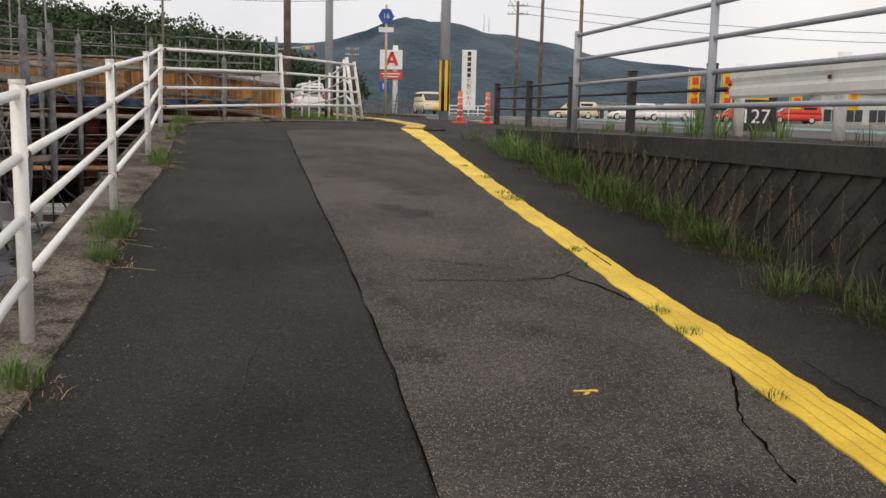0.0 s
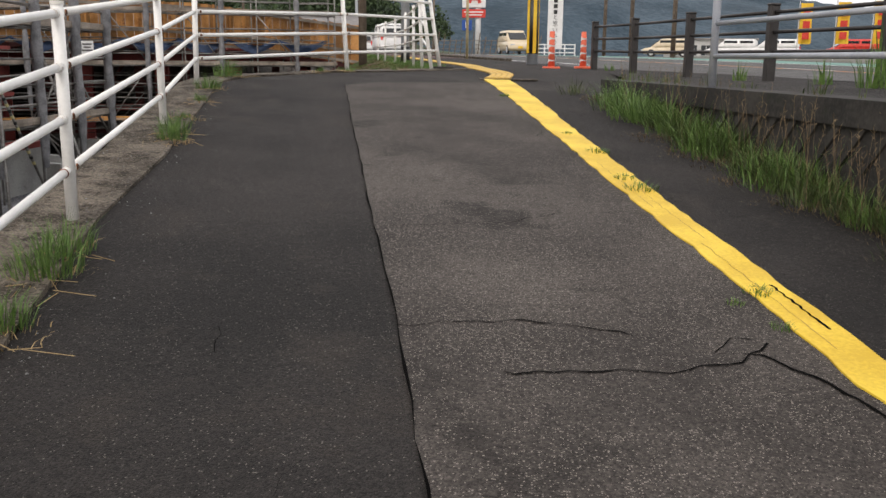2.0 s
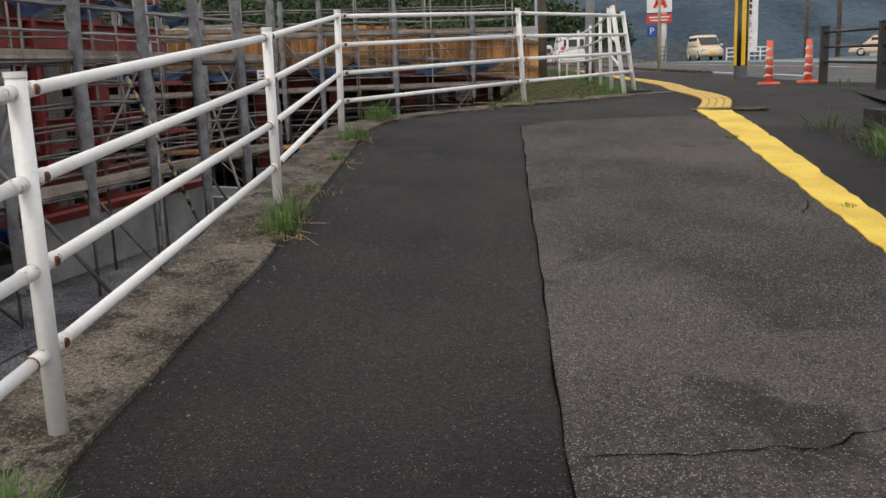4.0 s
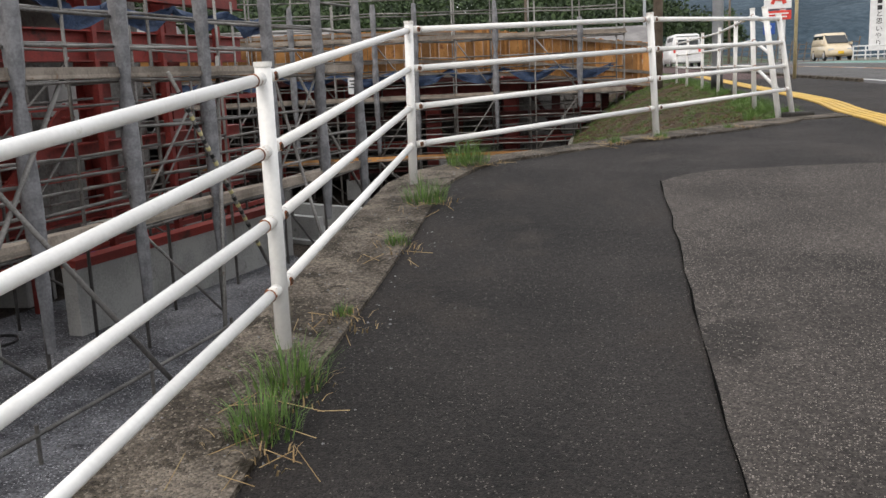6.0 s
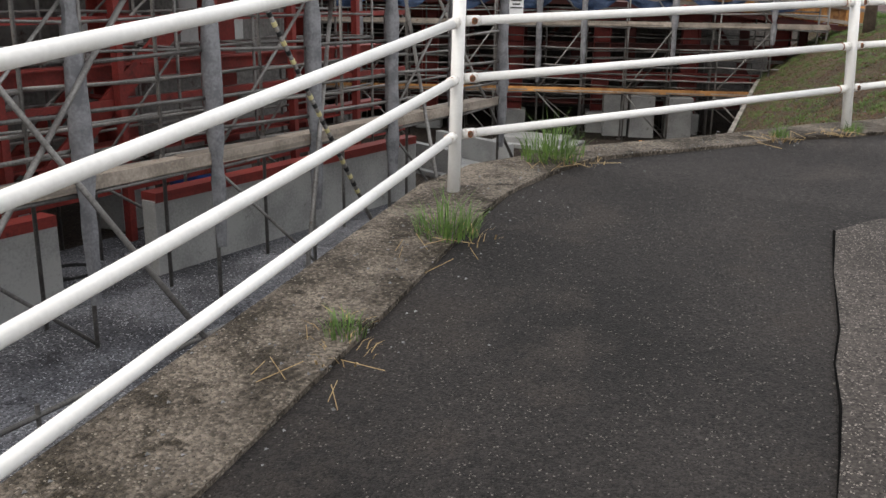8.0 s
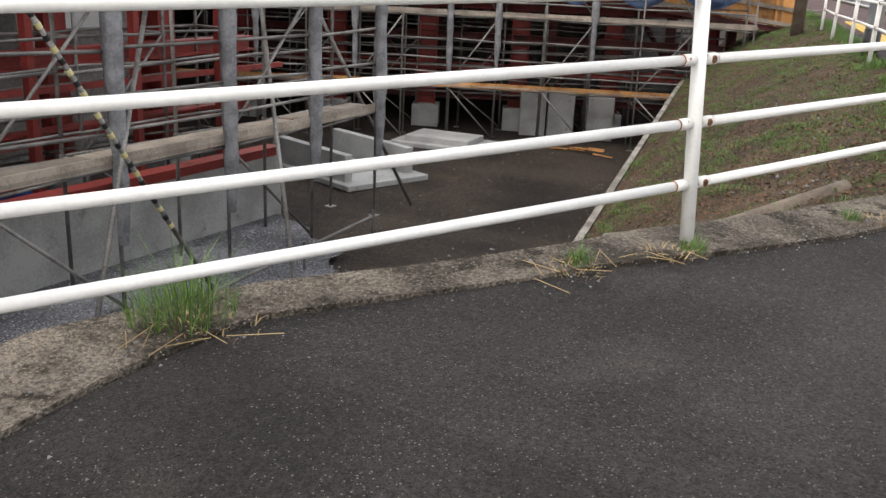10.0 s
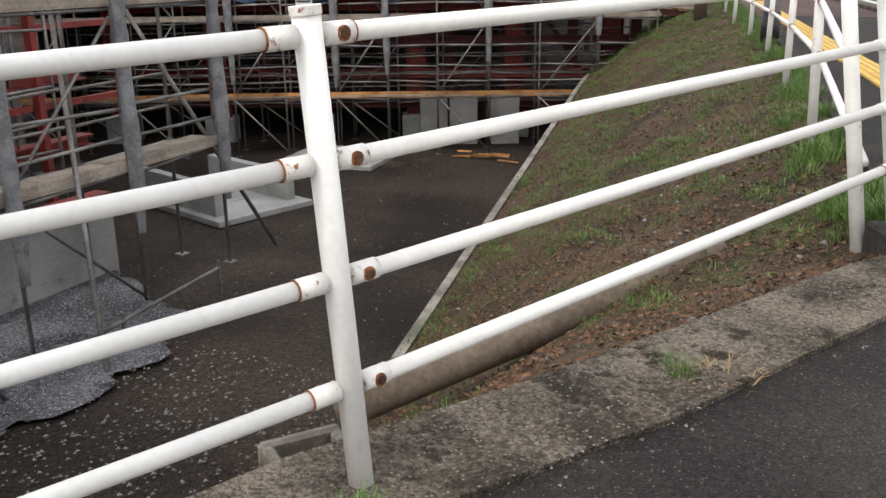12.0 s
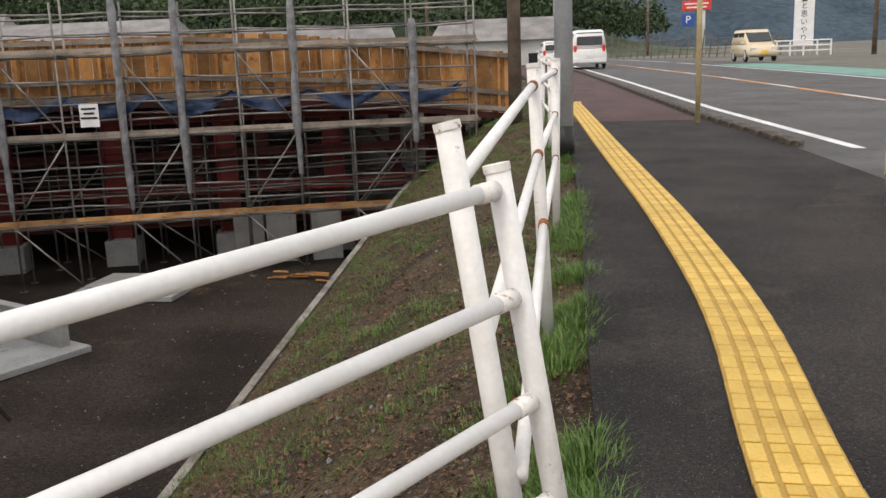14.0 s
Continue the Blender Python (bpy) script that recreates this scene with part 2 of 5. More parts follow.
M["red_roof"] = mat("red_roof", (0.34, 0.03, 0.035), (0.44, 0.05, 0.05), 0.6, 0.5, 12, 0.1)
M["flag_yellow"] = mat("yellow_flag", (0.72, 0.42, 0.02), (0.82, 0.55, 0.05), 0.7, 2, 20, 0.1)
M["tape_yellow"] = mat("pale_yellow_tape", (0.50, 0.44, 0.20), (0.62, 0.56, 0.30), 0.6, 4, 40, 0.1)
M["lamp_red"] = mat("red_lamp", (0.6, 0.02, 0.01), (0.7, 0.04, 0.02), 0.3, 3, 40, 0.0)
M["ceramic"] = mat("insulator", (0.5, 0.5, 0.5), (0.6, 0.6, 0.6), 0.3, 3, 40, 0.0)


# ---- mesh helpers ----
def mesh_of(bm, name, material, smooth=False):
    me = bpy.data.meshes.new(name)
    bm.to_mesh(me)
    bm.free()
    me.materials.append(material)
    if smooth:
        for f in me.polygons:
            f.use_smooth = True
    return me


def base_of(ob):
    while ob.parent:
        ob = ob.parent
    return ob.location


def part(name, bm, material, parent=None, label="", smooth=False):
    """Links a bmesh, given in the place's coordinates, as one mesh object under its thing."""
    if parent:
        bmesh.ops.translate(bm, verts=bm.verts, vec=-base_of(parent))
    ob = new(name, mesh_of(bm, name, material, smooth))
    ob.parent = parent
    return tagged(ob, label)


def thing(name, at, label, category, group="", kind=""):
    e = new(name)
    e.location = at
    e.empty_display_size = 0.2
    return tagged(e, label, category, group, kind)


def structure(name, bm, material, label, category=""):
    return tagged(part(name, bm, material), label, category or name.replace("_", " "), kind="structure")


def box(bm, c, size, rz=0.0, rx=0.0, ry=0.0, bevel=0.0):
    r = bmesh.ops.create_cube(bm, size=1)
    vs = r["verts"]
    bmesh.ops.scale(bm, verts=vs, vec=size)
    if bevel:
        es = list({e for v in vs for e in v.link_edges})
        vs = list({v for f in bmesh.ops.bevel(bm, geom=es, offset=bevel, segments=1, affect="EDGES")["faces"] for v in f.verts} | {v for v in vs if v.is_valid})
    bmesh.ops.transform(bm, matrix=pose(*c, rx, ry, rz), verts=vs)
    return bm


def tube(bm, p, q, r, n=10, r2=None, cap=True):
    p, q = Vector(p), Vector(q)
    d = q - p
    m = Matrix.Translation((p + q) / 2) @ d.to_track_quat("Z", "Y").to_matrix().to_4x4()
    bmesh.ops.create_cone(bm, cap_ends=cap, segments=n, radius1=r, radius2=r if r2 is None else r2, depth=d.length, matrix=m)
    return bm


def B():
    return bmesh.new()


def sheet(bm, left, right, z, lift=0.0, depth=0.0):
    """A strip between two lines of (x, y) with its height from z(x, y); depth gives it sides."""
    top = [(bm.verts.new((a[0], a[1], z(*a) + lift)), bm.verts.new((b[0], b[1], z(*b) + lift))) for a, b in zip(left, right)]
    for (a, b), (c, d) in zip(top, top[1:]):
        bm.faces.new((a, b, d, c))
    if depth:
        low = [tuple(bm.verts.new(v.co - Vector((0, 0, depth))) for v in r) for r in top]
        for (t0, t1), (l0, l1) in zip(zip(top, top[1:]), zip(low, low[1:])):
            bm.faces.new((t0[0], t1[0], l1[0], l0[0]))
            bm.faces.new((t0[1], l0[1], l1[1], t1[1]))
        bm.faces.new((top[0][0], low[0][0], low[0][1], top[0][1]))
        bm.faces.new((top[-1][0], top[-1][1], low[-1][1], low[-1][0]))
    return bm


def line(pts, ys):
    """Points (x, y) along a broken line, at the given y."""
    return [(float(np.interp(y, [p[1] for p in pts], [p[0] for p in pts])), y) for y in ys]


GY = [-14, -4, 1, 4.8, 6, 8.9, 11.2, 12.6, 14, 17, 24, 33, 45, 70]
GZ = [-0.8, -0.25, -0.05, 0.25, 0.37, 0.63, 0.83, 0.94, 1.03, 1.1, 1.22, 1.36, 1.5, 1.7]


def gz(x, y):
    """Height of the ramp and pavement, with a slight crossfall."""
    return float(np.interp(y, GY, GZ)) + float(np.interp(y, [11, 17, 24], [0.03, 0.02, 0.0])) * (0.8 - x)


def road_z(x, y):
    return float(np.interp(y, [12, 17, 24, 33, 45, 70], [1.08, 1.10, 1.2, 1.34, 1.48, 1.68]))


KERB_IN = [(-0.5, -14), (-1.0, 0), (-1.41, 2.18), (-1.77, 4.04), (-2.29, 6.05), (-2.6, 7.8), (-2.78, 8.5), (-3.27, 10.6), (-3.6, 11.85), (-3.62, 12.3), (-3.54, 12.8), (-2.39, 14.5), (-2.02, 15.12), (-1.46, 16.3), (-1.39, 16.75)]
KERB_OUT = [(-1.0, -14), (-1.5, 0), (-1.9, 2.18), (-2.26, 4.04), (-2.75, 6.05), (-3.06, 7.8), (-3.25, 8.5), (-3.72, 10.6), (-4.05, 11.9), (-4.02, 12.4), (-3.72, 13.0), (-3.29, 13.6), (-2.99, 14.06), (-2.77, 14.6), (-2.45, 15.11), (-1.62, 16.75)]
WALL = [(4.0, -14), (3.7, -1), (3.0, 3), (2.12, 6.7), (1.42, 9.9), (0.85, 12.6)]

# ---- ground ----
def pit(x, y):
    """How far a place lies down in the building pit, from 0 to 1."""
    edge = float(np.interp(y, [-20, 0, 6, 12, 14.5, 17, 46, 60], [-0.6, -0.8, -1.6, -3.0, -1.6, 0.0, -6.2, -10]))
    a = min(1, max(0, (edge - x) / 0.6))
    b = min(1, max(0, (x + 60) / 12)) * min(1, max(0, (62 - y) / 10))
    return min(a, b)


def pit_floor(y):
    return float(np.interp(y, [20, 25], [-1.75, -2.35]))


def ground_z(x, y):
    far = float(np.interp(y, [-14, 12, 70], [0.7, 0.95, 1.6]))
    if -4.3 < x < 3.2 and y < 13.5:
        far = gz(x, y) - 0.3
    p = pit(x, y)
    bumps = 0.05 * noise.noise((x * 0.5, y * 0.5, 0)) + 0.03 * noise.noise((x * 2, y * 2, 3))
    return far * (1 - p) + p * (pit_floor(y) + bumps)


bm = B()
xs = [-3000, -800, -250, -120] + [-75 + 1.5 * i for i in range(36)] + [-20.75 + 0.75 * i for i in range(42)] + [11.5, 14, 18, 25, 40, 80, 200, 800, 3000]
ys = [-800, -200, -60, -30] + [-20 + 1.0 * i for i in range(66)] + [47 + 2 * i for i in range(14)] + [80, 110, 160, 260, 500, 1000, 3000]
grid = [[bm.verts.new((x, y, ground_z(x, y))) for x in xs] for y in ys]
for r, s in zip(grid, grid[1:]):
    for i in range(len(xs) - 1):
        bm.faces.new((r[i], r[i + 1], s[i + 1], s[i]))
ground = structure("ground", bm, M["land"], "bare earth and gravel ground of the building site and land beyond", "ground")
ground.data.materials.append(M["soil"])
for f in ground.data.polygons:
    f.use_smooth = True
    if pit(f.center.x, f.center.y) > 0.3:
        f.material_index = 1

# gravel spread over the near part of the pit
bm = B()
rim = [(-5.0, 2), (-9.0, 2), (-13, 8), (-13, 22), (-10.6, 21.4), (-9.0, 20.6), (-8.2, 18.9), (-8.6, 17.2), (-7.6, 15.5), (-6.2, 14.4), (-4.6, 13.2), (-4.2, 11)]
rim = [(a[0] + (b[0] - a[0]) * k / 14, a[1] + (b[1] - a[1]) * k / 14) for a, b in zip(rim, rim[1:] + rim[:1]) for k in range(14)]
rim = [(x + 0.35 * noise.noise((x * 1.3, y * 1.3, 4)) + 0.15 * noise.noise((x * 6, y * 6, 5)), y + 0.35 * noise.noise((x * 1.3, y * 1.3, 8)) + 0.15 * noise.noise((x * 6, y * 6, 9))) for x, y in rim]
bm.faces.new([bm.verts.new((x, y, -1.69)) for x, y in rim])
bmesh.ops.triangulate(bm, faces=bm.faces)
structure("gravel_bed", bm, M["gravel"], "grey crushed gravel spread on the pit floor", "gravel")


def scatter(name, material, label, n, pick, size, seed):
    """Loose low chips, as one object."""
    rnd, bm = random.Random(seed), B()
    for _ in range(n):
        x, y, z = pick(rnd)
        s = size * rnd.uniform(0.5, 1.6)
        vs = [bm.verts.new((x + s * rnd.uniform(0.6, 1) * math.cos(k * 2.09 + z), y + s * rnd.uniform(0.6, 1) * math.sin(k * 2.09 + z), z)) for k in range(3)]
        top = bm.verts.new((x, y, z + s * rnd.uniform(0.3, 0.9)))
        for k in range(3):
            bm.faces.new((vs[k], vs[(k + 1) % 3], top))
    return tagged(part(name, bm, material), label, "stones", kind="stuff")


scatter("gravel_stones", M["stone_chip"], "loose grey gravel stones on the pit floor", 8000,
        lambda r: (r.uniform(-12, -4.8), r.uniform(6, 20), -1.70), 0.024, 5)
scatter("rubble", M["stone_chip"], "scattered pale stones on dark soil", 500,
        lambda r: (lambda y: (r.uniform(-13, -6.5), y, pit_floor(y) + 0.02))(r.uniform(15, 34)), 0.022, 6)

# ramp and pavement
ys = [-14, -9, -4, -2, -1, 0, 1, 2, 3, 4, 5, 6, 7, 8, 9, 10, 11, 12, 12.6]
bm = B()
sheet(bm, line(KERB_IN, ys), [(x - 0.02, y) for x, y in line(WALL, ys)], gz)
structure("ramp", bm, M["asphalt_new"], "dark new asphalt ramp climbing to the road", "ramp")
ys = [12.6, 12.9, 13.4, 14, 14.4, 15, 16, 16.8, 18, 20, 22, 24, 27, 30, 33, 38, 45, 60, 70, 90]
SIDE_L = [(-3.6, 12.6), (-3.54, 12.8), (-2.39, 14.5), (-1.46, 16.3), (-1.36, 17.2), (-1.79, 19.3), (-2.26, 22), (-3.34, 27.3), (-4.9, 34), (-7.9, 45), (-15, 70), (-21, 90)]
SIDE_R = [(1.0, 12.6), (1.35, 14), (1.4, 18), (0.7, 22.5), (-0.25, 26), (-0.71, 27.7), (-2.04, 31.8), (-5.29, 44.2), (-12.0, 70), (-17.5, 90)]
bm = B()
sheet(bm, [(x - (0.07 if y > 17 else 0), y) for x, y in line(SIDE_L, ys)], line(SIDE_R, ys), gz, 0.0, 0.1)
structure("pavement", bm, M["asphalt_mid"], "worn dark asphalt pavement beside the road", "pavement")
bm = B()
ys2 = [31, 33, 38, 45, 60, 70]
sheet(bm, [(x + 0.05, y) for x, y in line(SIDE_L, ys2)], [(x - 0.1, y) for x, y in line(SIDE_R, ys2)], gz, 0.004)
structure("pavement_red", bm, M["asphalt_red"], "reddish coated asphalt stretch of pavement", "pavement")

# older pale patch on the ramp
PATCH_L = [(1.1, -5), (0.35, 0.5), (0.05, 1.93), (-0.205, 3.35), (-0.535, 4.9), (-1.30, 8.25), (-2.03, 11.54), (-2.18, 12.2)]
YEL_L = [(2.7, -5), (1.93, 0), (1.55, 2.15), (1.32, 3.46), (0.92, 5.58), (0.64, 6.93), (0.14, 9.6), (-0.64, 13.8)]
YEL_R = [(3.0, -5), (2.22, 0), (1.82, 2.15), (1.58, 3.46), (1.12, 5.58), (0.84, 6.93), (0.38, 9.6), (-0.29, 13.8)]
bm = B()
ys = [-5 + 0.25 * i for i in range(70)]
left = [(x + 0.004 * math.sin(9 * y) + 0.005 * math.sin(23 * y) + 0.003 * math.sin(61 * y), y) for x, y in line(PATCH_L, ys)]
right = [(x + 0.05, y) for x, y in line(YEL_L, ys)]
left += [(-2.08, 12.5), (-1.88, 12.72), (-1.1, 13.1)]
right += [(-0.33, 12.5), (-0.4, 12.9), (-0.5, 13.3)]
sheet(bm, left, right, gz, 0.008, 0.02)
structure("old_asphalt_patch", bm, M["asphalt_old"], "paler coarse old asphalt patch with worn cracked surface", "asphalt patch")

# ragged tar joint along the patch
bm = B()
sheet(bm, [(x - 0.005 - 0.003 * math.sin(31 * y), y) for x, y in left[:-3]], [(x + 0.002 + 0.004 * math.sin(17 * y), y) for x, y in left[:-3]], gz, 0.011)
structure("patch_joint", bm, M["crack"], "dark open joint beside the asphalt patch", "joint")


def crack(points, width, seed):
    rnd = random.Random(seed)
    pts = []
    for (x0, y0), (x1, y1) in zip(points, points[1:]):
        n = max(2, int(math.hypot(x1 - x0, y1 - y0) / 0.06))
        for i in range(n):
            f = i / n
            pts.append((x0 + (x1 - x0) * f + rnd.uniform(-0.012, 0.012), y0 + (y1 - y0) * f + rnd.uniform(-0.018, 0.018)))
    bm, last = B(), None
    for i, (x, y) in enumerate(pts):
        a = math.atan2(points[-1][1] - points[0][1], points[-1][0] - points[0][0]) + math.pi / 2
        w = width * rnd.uniform(0.1, 0.62)
        row = (bm.verts.new((x + w * math.cos(a), y + w * math.sin(a), gz(x, y) + 0.0125)), bm.verts.new((x - w * math.cos(a), y - w * math.sin(a), gz(x, y) + 0.0125)))
        if last:
            bm.faces.new((last[0], row[0], row[1], last[1]))
        last = row
    return tagged(part("crack", bm, M["crack"]), "thin dark crack in the asphalt", "crack", "cracks in the ramp", "structure")


crack([(-0.53, 4.87), (-0.3, 4.97), (0.02, 5.01), (0.33, 4.96), (0.43, 4.9)], 0.010, 1)
crack([(-0.12, 4.5), (0.18, 4.57), (0.48, 4.61), (0.75, 4.75), (0.91, 4.98)], 0.012, 2)
crack([(0.68, 4.8), (0.83, 4.83), (1.0, 4.59), (1.16, 4.26)], 0.017, 3)
crack([(1.28, 4.06), (1.37, 3.28), (1.23, 2.68), (1.23, 2.08)], 0.013, 4)
crack([(-0.8, 6.21), (-0.14, 6.44), (0.14, 6.66), (0.6, 6.83)], 0.009, 5)
crack([(-1.13, 4.49), (-1.16, 4.67), (-1.23, 4.83)], 0.004, 6)
crack([(0.66, 4.82), (0.74, 4.95), (0.9, 5.0)], 0.010, 10)
crack([(-0.2, 9.0), (0.05, 9.2), (0.1, 9.6)], 0.010, 11)
crack([(1.75, 3.4), (1.9, 2.6), (1.95, 1.8)], 0.010, 7)
crack([(-0.7, 2.5), (-0.75, 3.2), (-0.65, 3.9)], 0.0025, 8)
crack([(-0.45, 15.2), (-0.1, 16.5), (0.2, 18.5)], 0.009, 9)

# painted yellow guide strip on the ramp, with ragged edges
bm = B()
ys = [-5 + 0.12 * i for i in range(157)]
rag = random.Random(4)
sheet(bm, [(x + rag.uniform(-0.012, 0.012), y) for x, y in line(YEL_L, ys)], [(x + rag.uniform(-0.012, 0.012), y) for x, y in line(YEL_R, ys)], gz, 0.016, 0.02)
strip = structure("yellow_strip", bm, M["yellow"], "bright yellow painted guide strip, worn and cracked", "guide strip")
for k, (y0, y1, f) in enumerate(((4.9, 6.2, 0.35), (5.1, 5.6, 0.7), (6.9, 8.2, 0.3), (2.0, 4.2, 0.28), (2.2, 4.6, 0.55), (2.1, 3.9, 0.8), (6.3, 7.4, 0.6))):
    bm = B()
    yy = [y0 + (y1 - y0) * i / 14 for i in range(15)]
    mid = [(a[0] + (b[0] - a[0]) * (f + 0.03 * math.sin(3 * i)), a[1]) for i, (a, b) in enumerate(zip(line(YEL_L, yy), line(YEL_R, yy)))]
    w = 0.0022 if k != 1 else 0.006
    sheet(bm, [(x - w, y) for x, y in mid], [(x + w * (1 + 0.5 * math.sin(i)), y) for i, (x, y) in enumerate(mid)], gz, 0.0175)
    part("strip_crack", bm, M["crack"] if k == 1 else M["tactile_groove"], strip, "dark crack along the paint")

# tactile paving: single raised tiles, each with four bars
TACT_KNOTS = [(-0.46, 14.0), (-0.38, 14.9), (-0.47, 16.0), (-0.74, 17.0), (-0.95, 17.98), (-1.0, 18.55), (-1.06, 19.16), (-1.17, 19.94), (-1.42, 21.16), (-1.87, 23.15), (-2.8, 26.9), (-3.55, 30.0), (-4.98, 35.9)]
tact_y = np.arange(14.0, 35.9, 0.1)
tact_x = np.interp(tact_y, [k[1] for k in TACT_KNOTS], [k[0] for k in TACT_KNOTS])
tact_x = np.convolve(np.pad(tact_x, 8, mode="edge"), np.ones(17) / 17, "valid")
TACT = [(float(x), float(y)) for x, y in zip(tact_x, tact_y)]


def tactile_tile():
    bm = B()
    box(bm, (0, 0, 0.004), (0.298, 0.298, 0.012))
    for f in bm.faces:
        f.material_index = 1
    for i in range(4):
        bars = ((-0.0745, 0.138), (0.0745, 0.138)) if i % 2 == 0 else ((-0.112, 0.064), (0.0, 0.138), (0.112, 0.064))
        for off, length in bars:
            box(bm, (-0.1125 + 0.075 * i, off, 0.0135), (0.056, length, 0.009), bevel=0.003)
    me = mesh_of(bm, "tactile_tile", M["tactile"])
    me.materials.append(M["tactile_groove"])
    return me


tile_mesh = tactile_tile()
tact = thing("tactile_paving", (0, 13, gz(0, 13)), "yellow tactile paving tiles with raised bars, slightly worn", "tactile paving", kind="structure")
s = 0.0
seg = [math.dist(a, b) for a, b in zip(TACT, TACT[1:])]
while s < sum(seg):
    def along(d):
        for (a, b), n in zip(zip(TACT, TACT[1:]), seg):
            if d <= n:
                return a[0] + (b[0] - a[0]) * d / n, a[1] + (b[1] - a[1]) * d / n
            d -= n
        return TACT[-1]
    x, y = along(s)
    x2, y2 = along(s + 0.3)
    o = new("tile", tile_mesh)
    o.parent = tact
    o.matrix_basis = Matrix.Translation(Vector((x, y, gz(x, y) + 0.006)) - tact.location) @ pose(0, 0, 0, math.degrees(math.atan2(gz(x2, y2) - gz(x, y), 0.3)), 0, math.degrees(math.atan2(y2 - y, x2 - x)) - 90) @ Matrix.Diagonal((1.12, 1, 1, 1))
    s += 0.3
bm = B()
box(bm, (-0.3, 13.85, gz(-0.3, 13.85) + 0.008), (0.75, 0.3, 0.014), 8, 1.5)
structure("worn_slab", bm, M["concrete"], "pale worn slab at the head of the yellow strip", "slab")

# kerb beam beneath the white fence
bm = B()
ys = [-14, -6, 0, 2.18, 4.04, 6.05, 7.8, 8.5, 9.7, 10.6, 11.85, 12.3, 12.8, 13.0, 13.6, 14.06, 14.5, 15.11, 16.3, 16.75]
sheet(bm, line(KERB_OUT, ys), [(x + 0.01, y) for x, y in line(KERB_IN, ys)], lambda x, y: gz(x, y) + 0.02 + 0.012 * noise.noise((x * 4, y * 4, 0)), 0.0, 0.45)
structure("kerb", bm, M["concrete"], "weathered mossy concrete kerb under the railing", "kerb")
bm = B()
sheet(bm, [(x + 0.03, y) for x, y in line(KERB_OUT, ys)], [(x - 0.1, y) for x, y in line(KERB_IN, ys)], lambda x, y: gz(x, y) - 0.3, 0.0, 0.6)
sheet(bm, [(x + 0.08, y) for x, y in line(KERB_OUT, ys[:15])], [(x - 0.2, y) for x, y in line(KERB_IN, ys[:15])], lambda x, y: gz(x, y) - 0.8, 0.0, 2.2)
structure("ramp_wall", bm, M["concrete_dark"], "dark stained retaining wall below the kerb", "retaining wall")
bm = B()
box(bm, (-1.47, 17.22, 1.09), (0.3, 0.22, 0.2), 28, bevel=0.015)
structure("kerb_block", bm, M["concrete_dark"], "small concrete footing at the end of the railing", "footing")

bm = B()
sheet(bm, [(-1.62, 16.75), (-1.3, 17.15), (-0.98, 17.62)], [(-1.38, 16.6), (-1.0, 16.95), (-0.66, 17.28)], gz, 0.012, 0.05)
structure("kerb_apron", bm, M["concrete"], "rough worn concrete apron between kerb and tactile paving", "apron")
bm = B()
for dx, dy, w, a in ((0, 0, 0.1, 8), (0.02, -0.05, 0.05, 60), (0.07, 0.015, 0.05, -15)):
    box(bm, (0.64 + dx * 0.7, 2.86 + dy * 0.7, gz(0.64, 2.86) + 0.0105), (w * 0.7, 0.016, 0.004), a)
structure("paint_mark", bm, M["yellow"], "small splash of yellow paint on the asphalt", "paint mark")

# right-hand retaining wall with patterned face, and the ground above it
bm = B()
ys = [-14, -1, 3, 5, 6.7, 8.3, 9.9, 11.3, 12.6]
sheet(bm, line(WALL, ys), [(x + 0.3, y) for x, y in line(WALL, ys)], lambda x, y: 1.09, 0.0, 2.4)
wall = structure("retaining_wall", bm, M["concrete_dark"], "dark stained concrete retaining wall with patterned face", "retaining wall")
rib = B()
box(rib, (0, 0, 0), (0.022, 0.385, 0.07), 0, 45, 0, bevel=0.006)
rib_mesh = mesh_of(rib, "wall_rib", M["concrete_dark"])
for i in range(38):
    for k in range(4):
        y = 1.2 + 0.27 * i
        x = line(WALL, [y])[0][0]
        z = 0.8 - 0.27 * k
        if z > gz(x, y) + 0.1:
            o = new("rib", rib_mesh)
            o.parent = wall
            o.matrix_basis = pose(x - 0.004, y, z, -90, 0, 12.5)
bm = B()
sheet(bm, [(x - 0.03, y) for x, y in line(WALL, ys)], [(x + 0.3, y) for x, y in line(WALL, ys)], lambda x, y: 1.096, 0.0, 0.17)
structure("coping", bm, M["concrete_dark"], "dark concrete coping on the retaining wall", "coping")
bm = B()
sheet(bm, [(x + 0.29, y) for x, y in line(WALL, ys)] + [(1.25, 13.4), (1.33, 17), (0.97, 20.9)], [(4.4, y) for y in ys] + [(4.4, 13.4), (4.0, 17), (3.0, 20.9)], lambda x, y: 1.09 if y < 13 else road_z(x, y) - 0.005)
structure("verge", bm, M["asphalt_mid"], "old asphalt verge beside the road", "verge")

# road
bm = B()
ys = [-14, 0, 10, 17, 19, 21.5, 23, 26, 27.7, 31.8, 35, 44.2, 50, 70, 90, 130, 200]
ROAD_L = [(6.5, -14), (4.3, 0), (4.3, 10), (3.4, 17), (1.0, 21.5), (-0.2, 26), (-0.66, 27.7), (-2.0, 31.8), (-5.25, 44.2), (-11.95, 70), (-17.4, 90), (-29, 130), (-50, 200)]
CENTRE = [(10, -14), (8.6, 0), (7.6, 10), (6.6, 17), (5.2, 23), (3.9, 27), (1.34, 35.1), (-2.9, 50), (-8.9, 70), (-14.4, 90), (-26, 130), (-47, 200)]
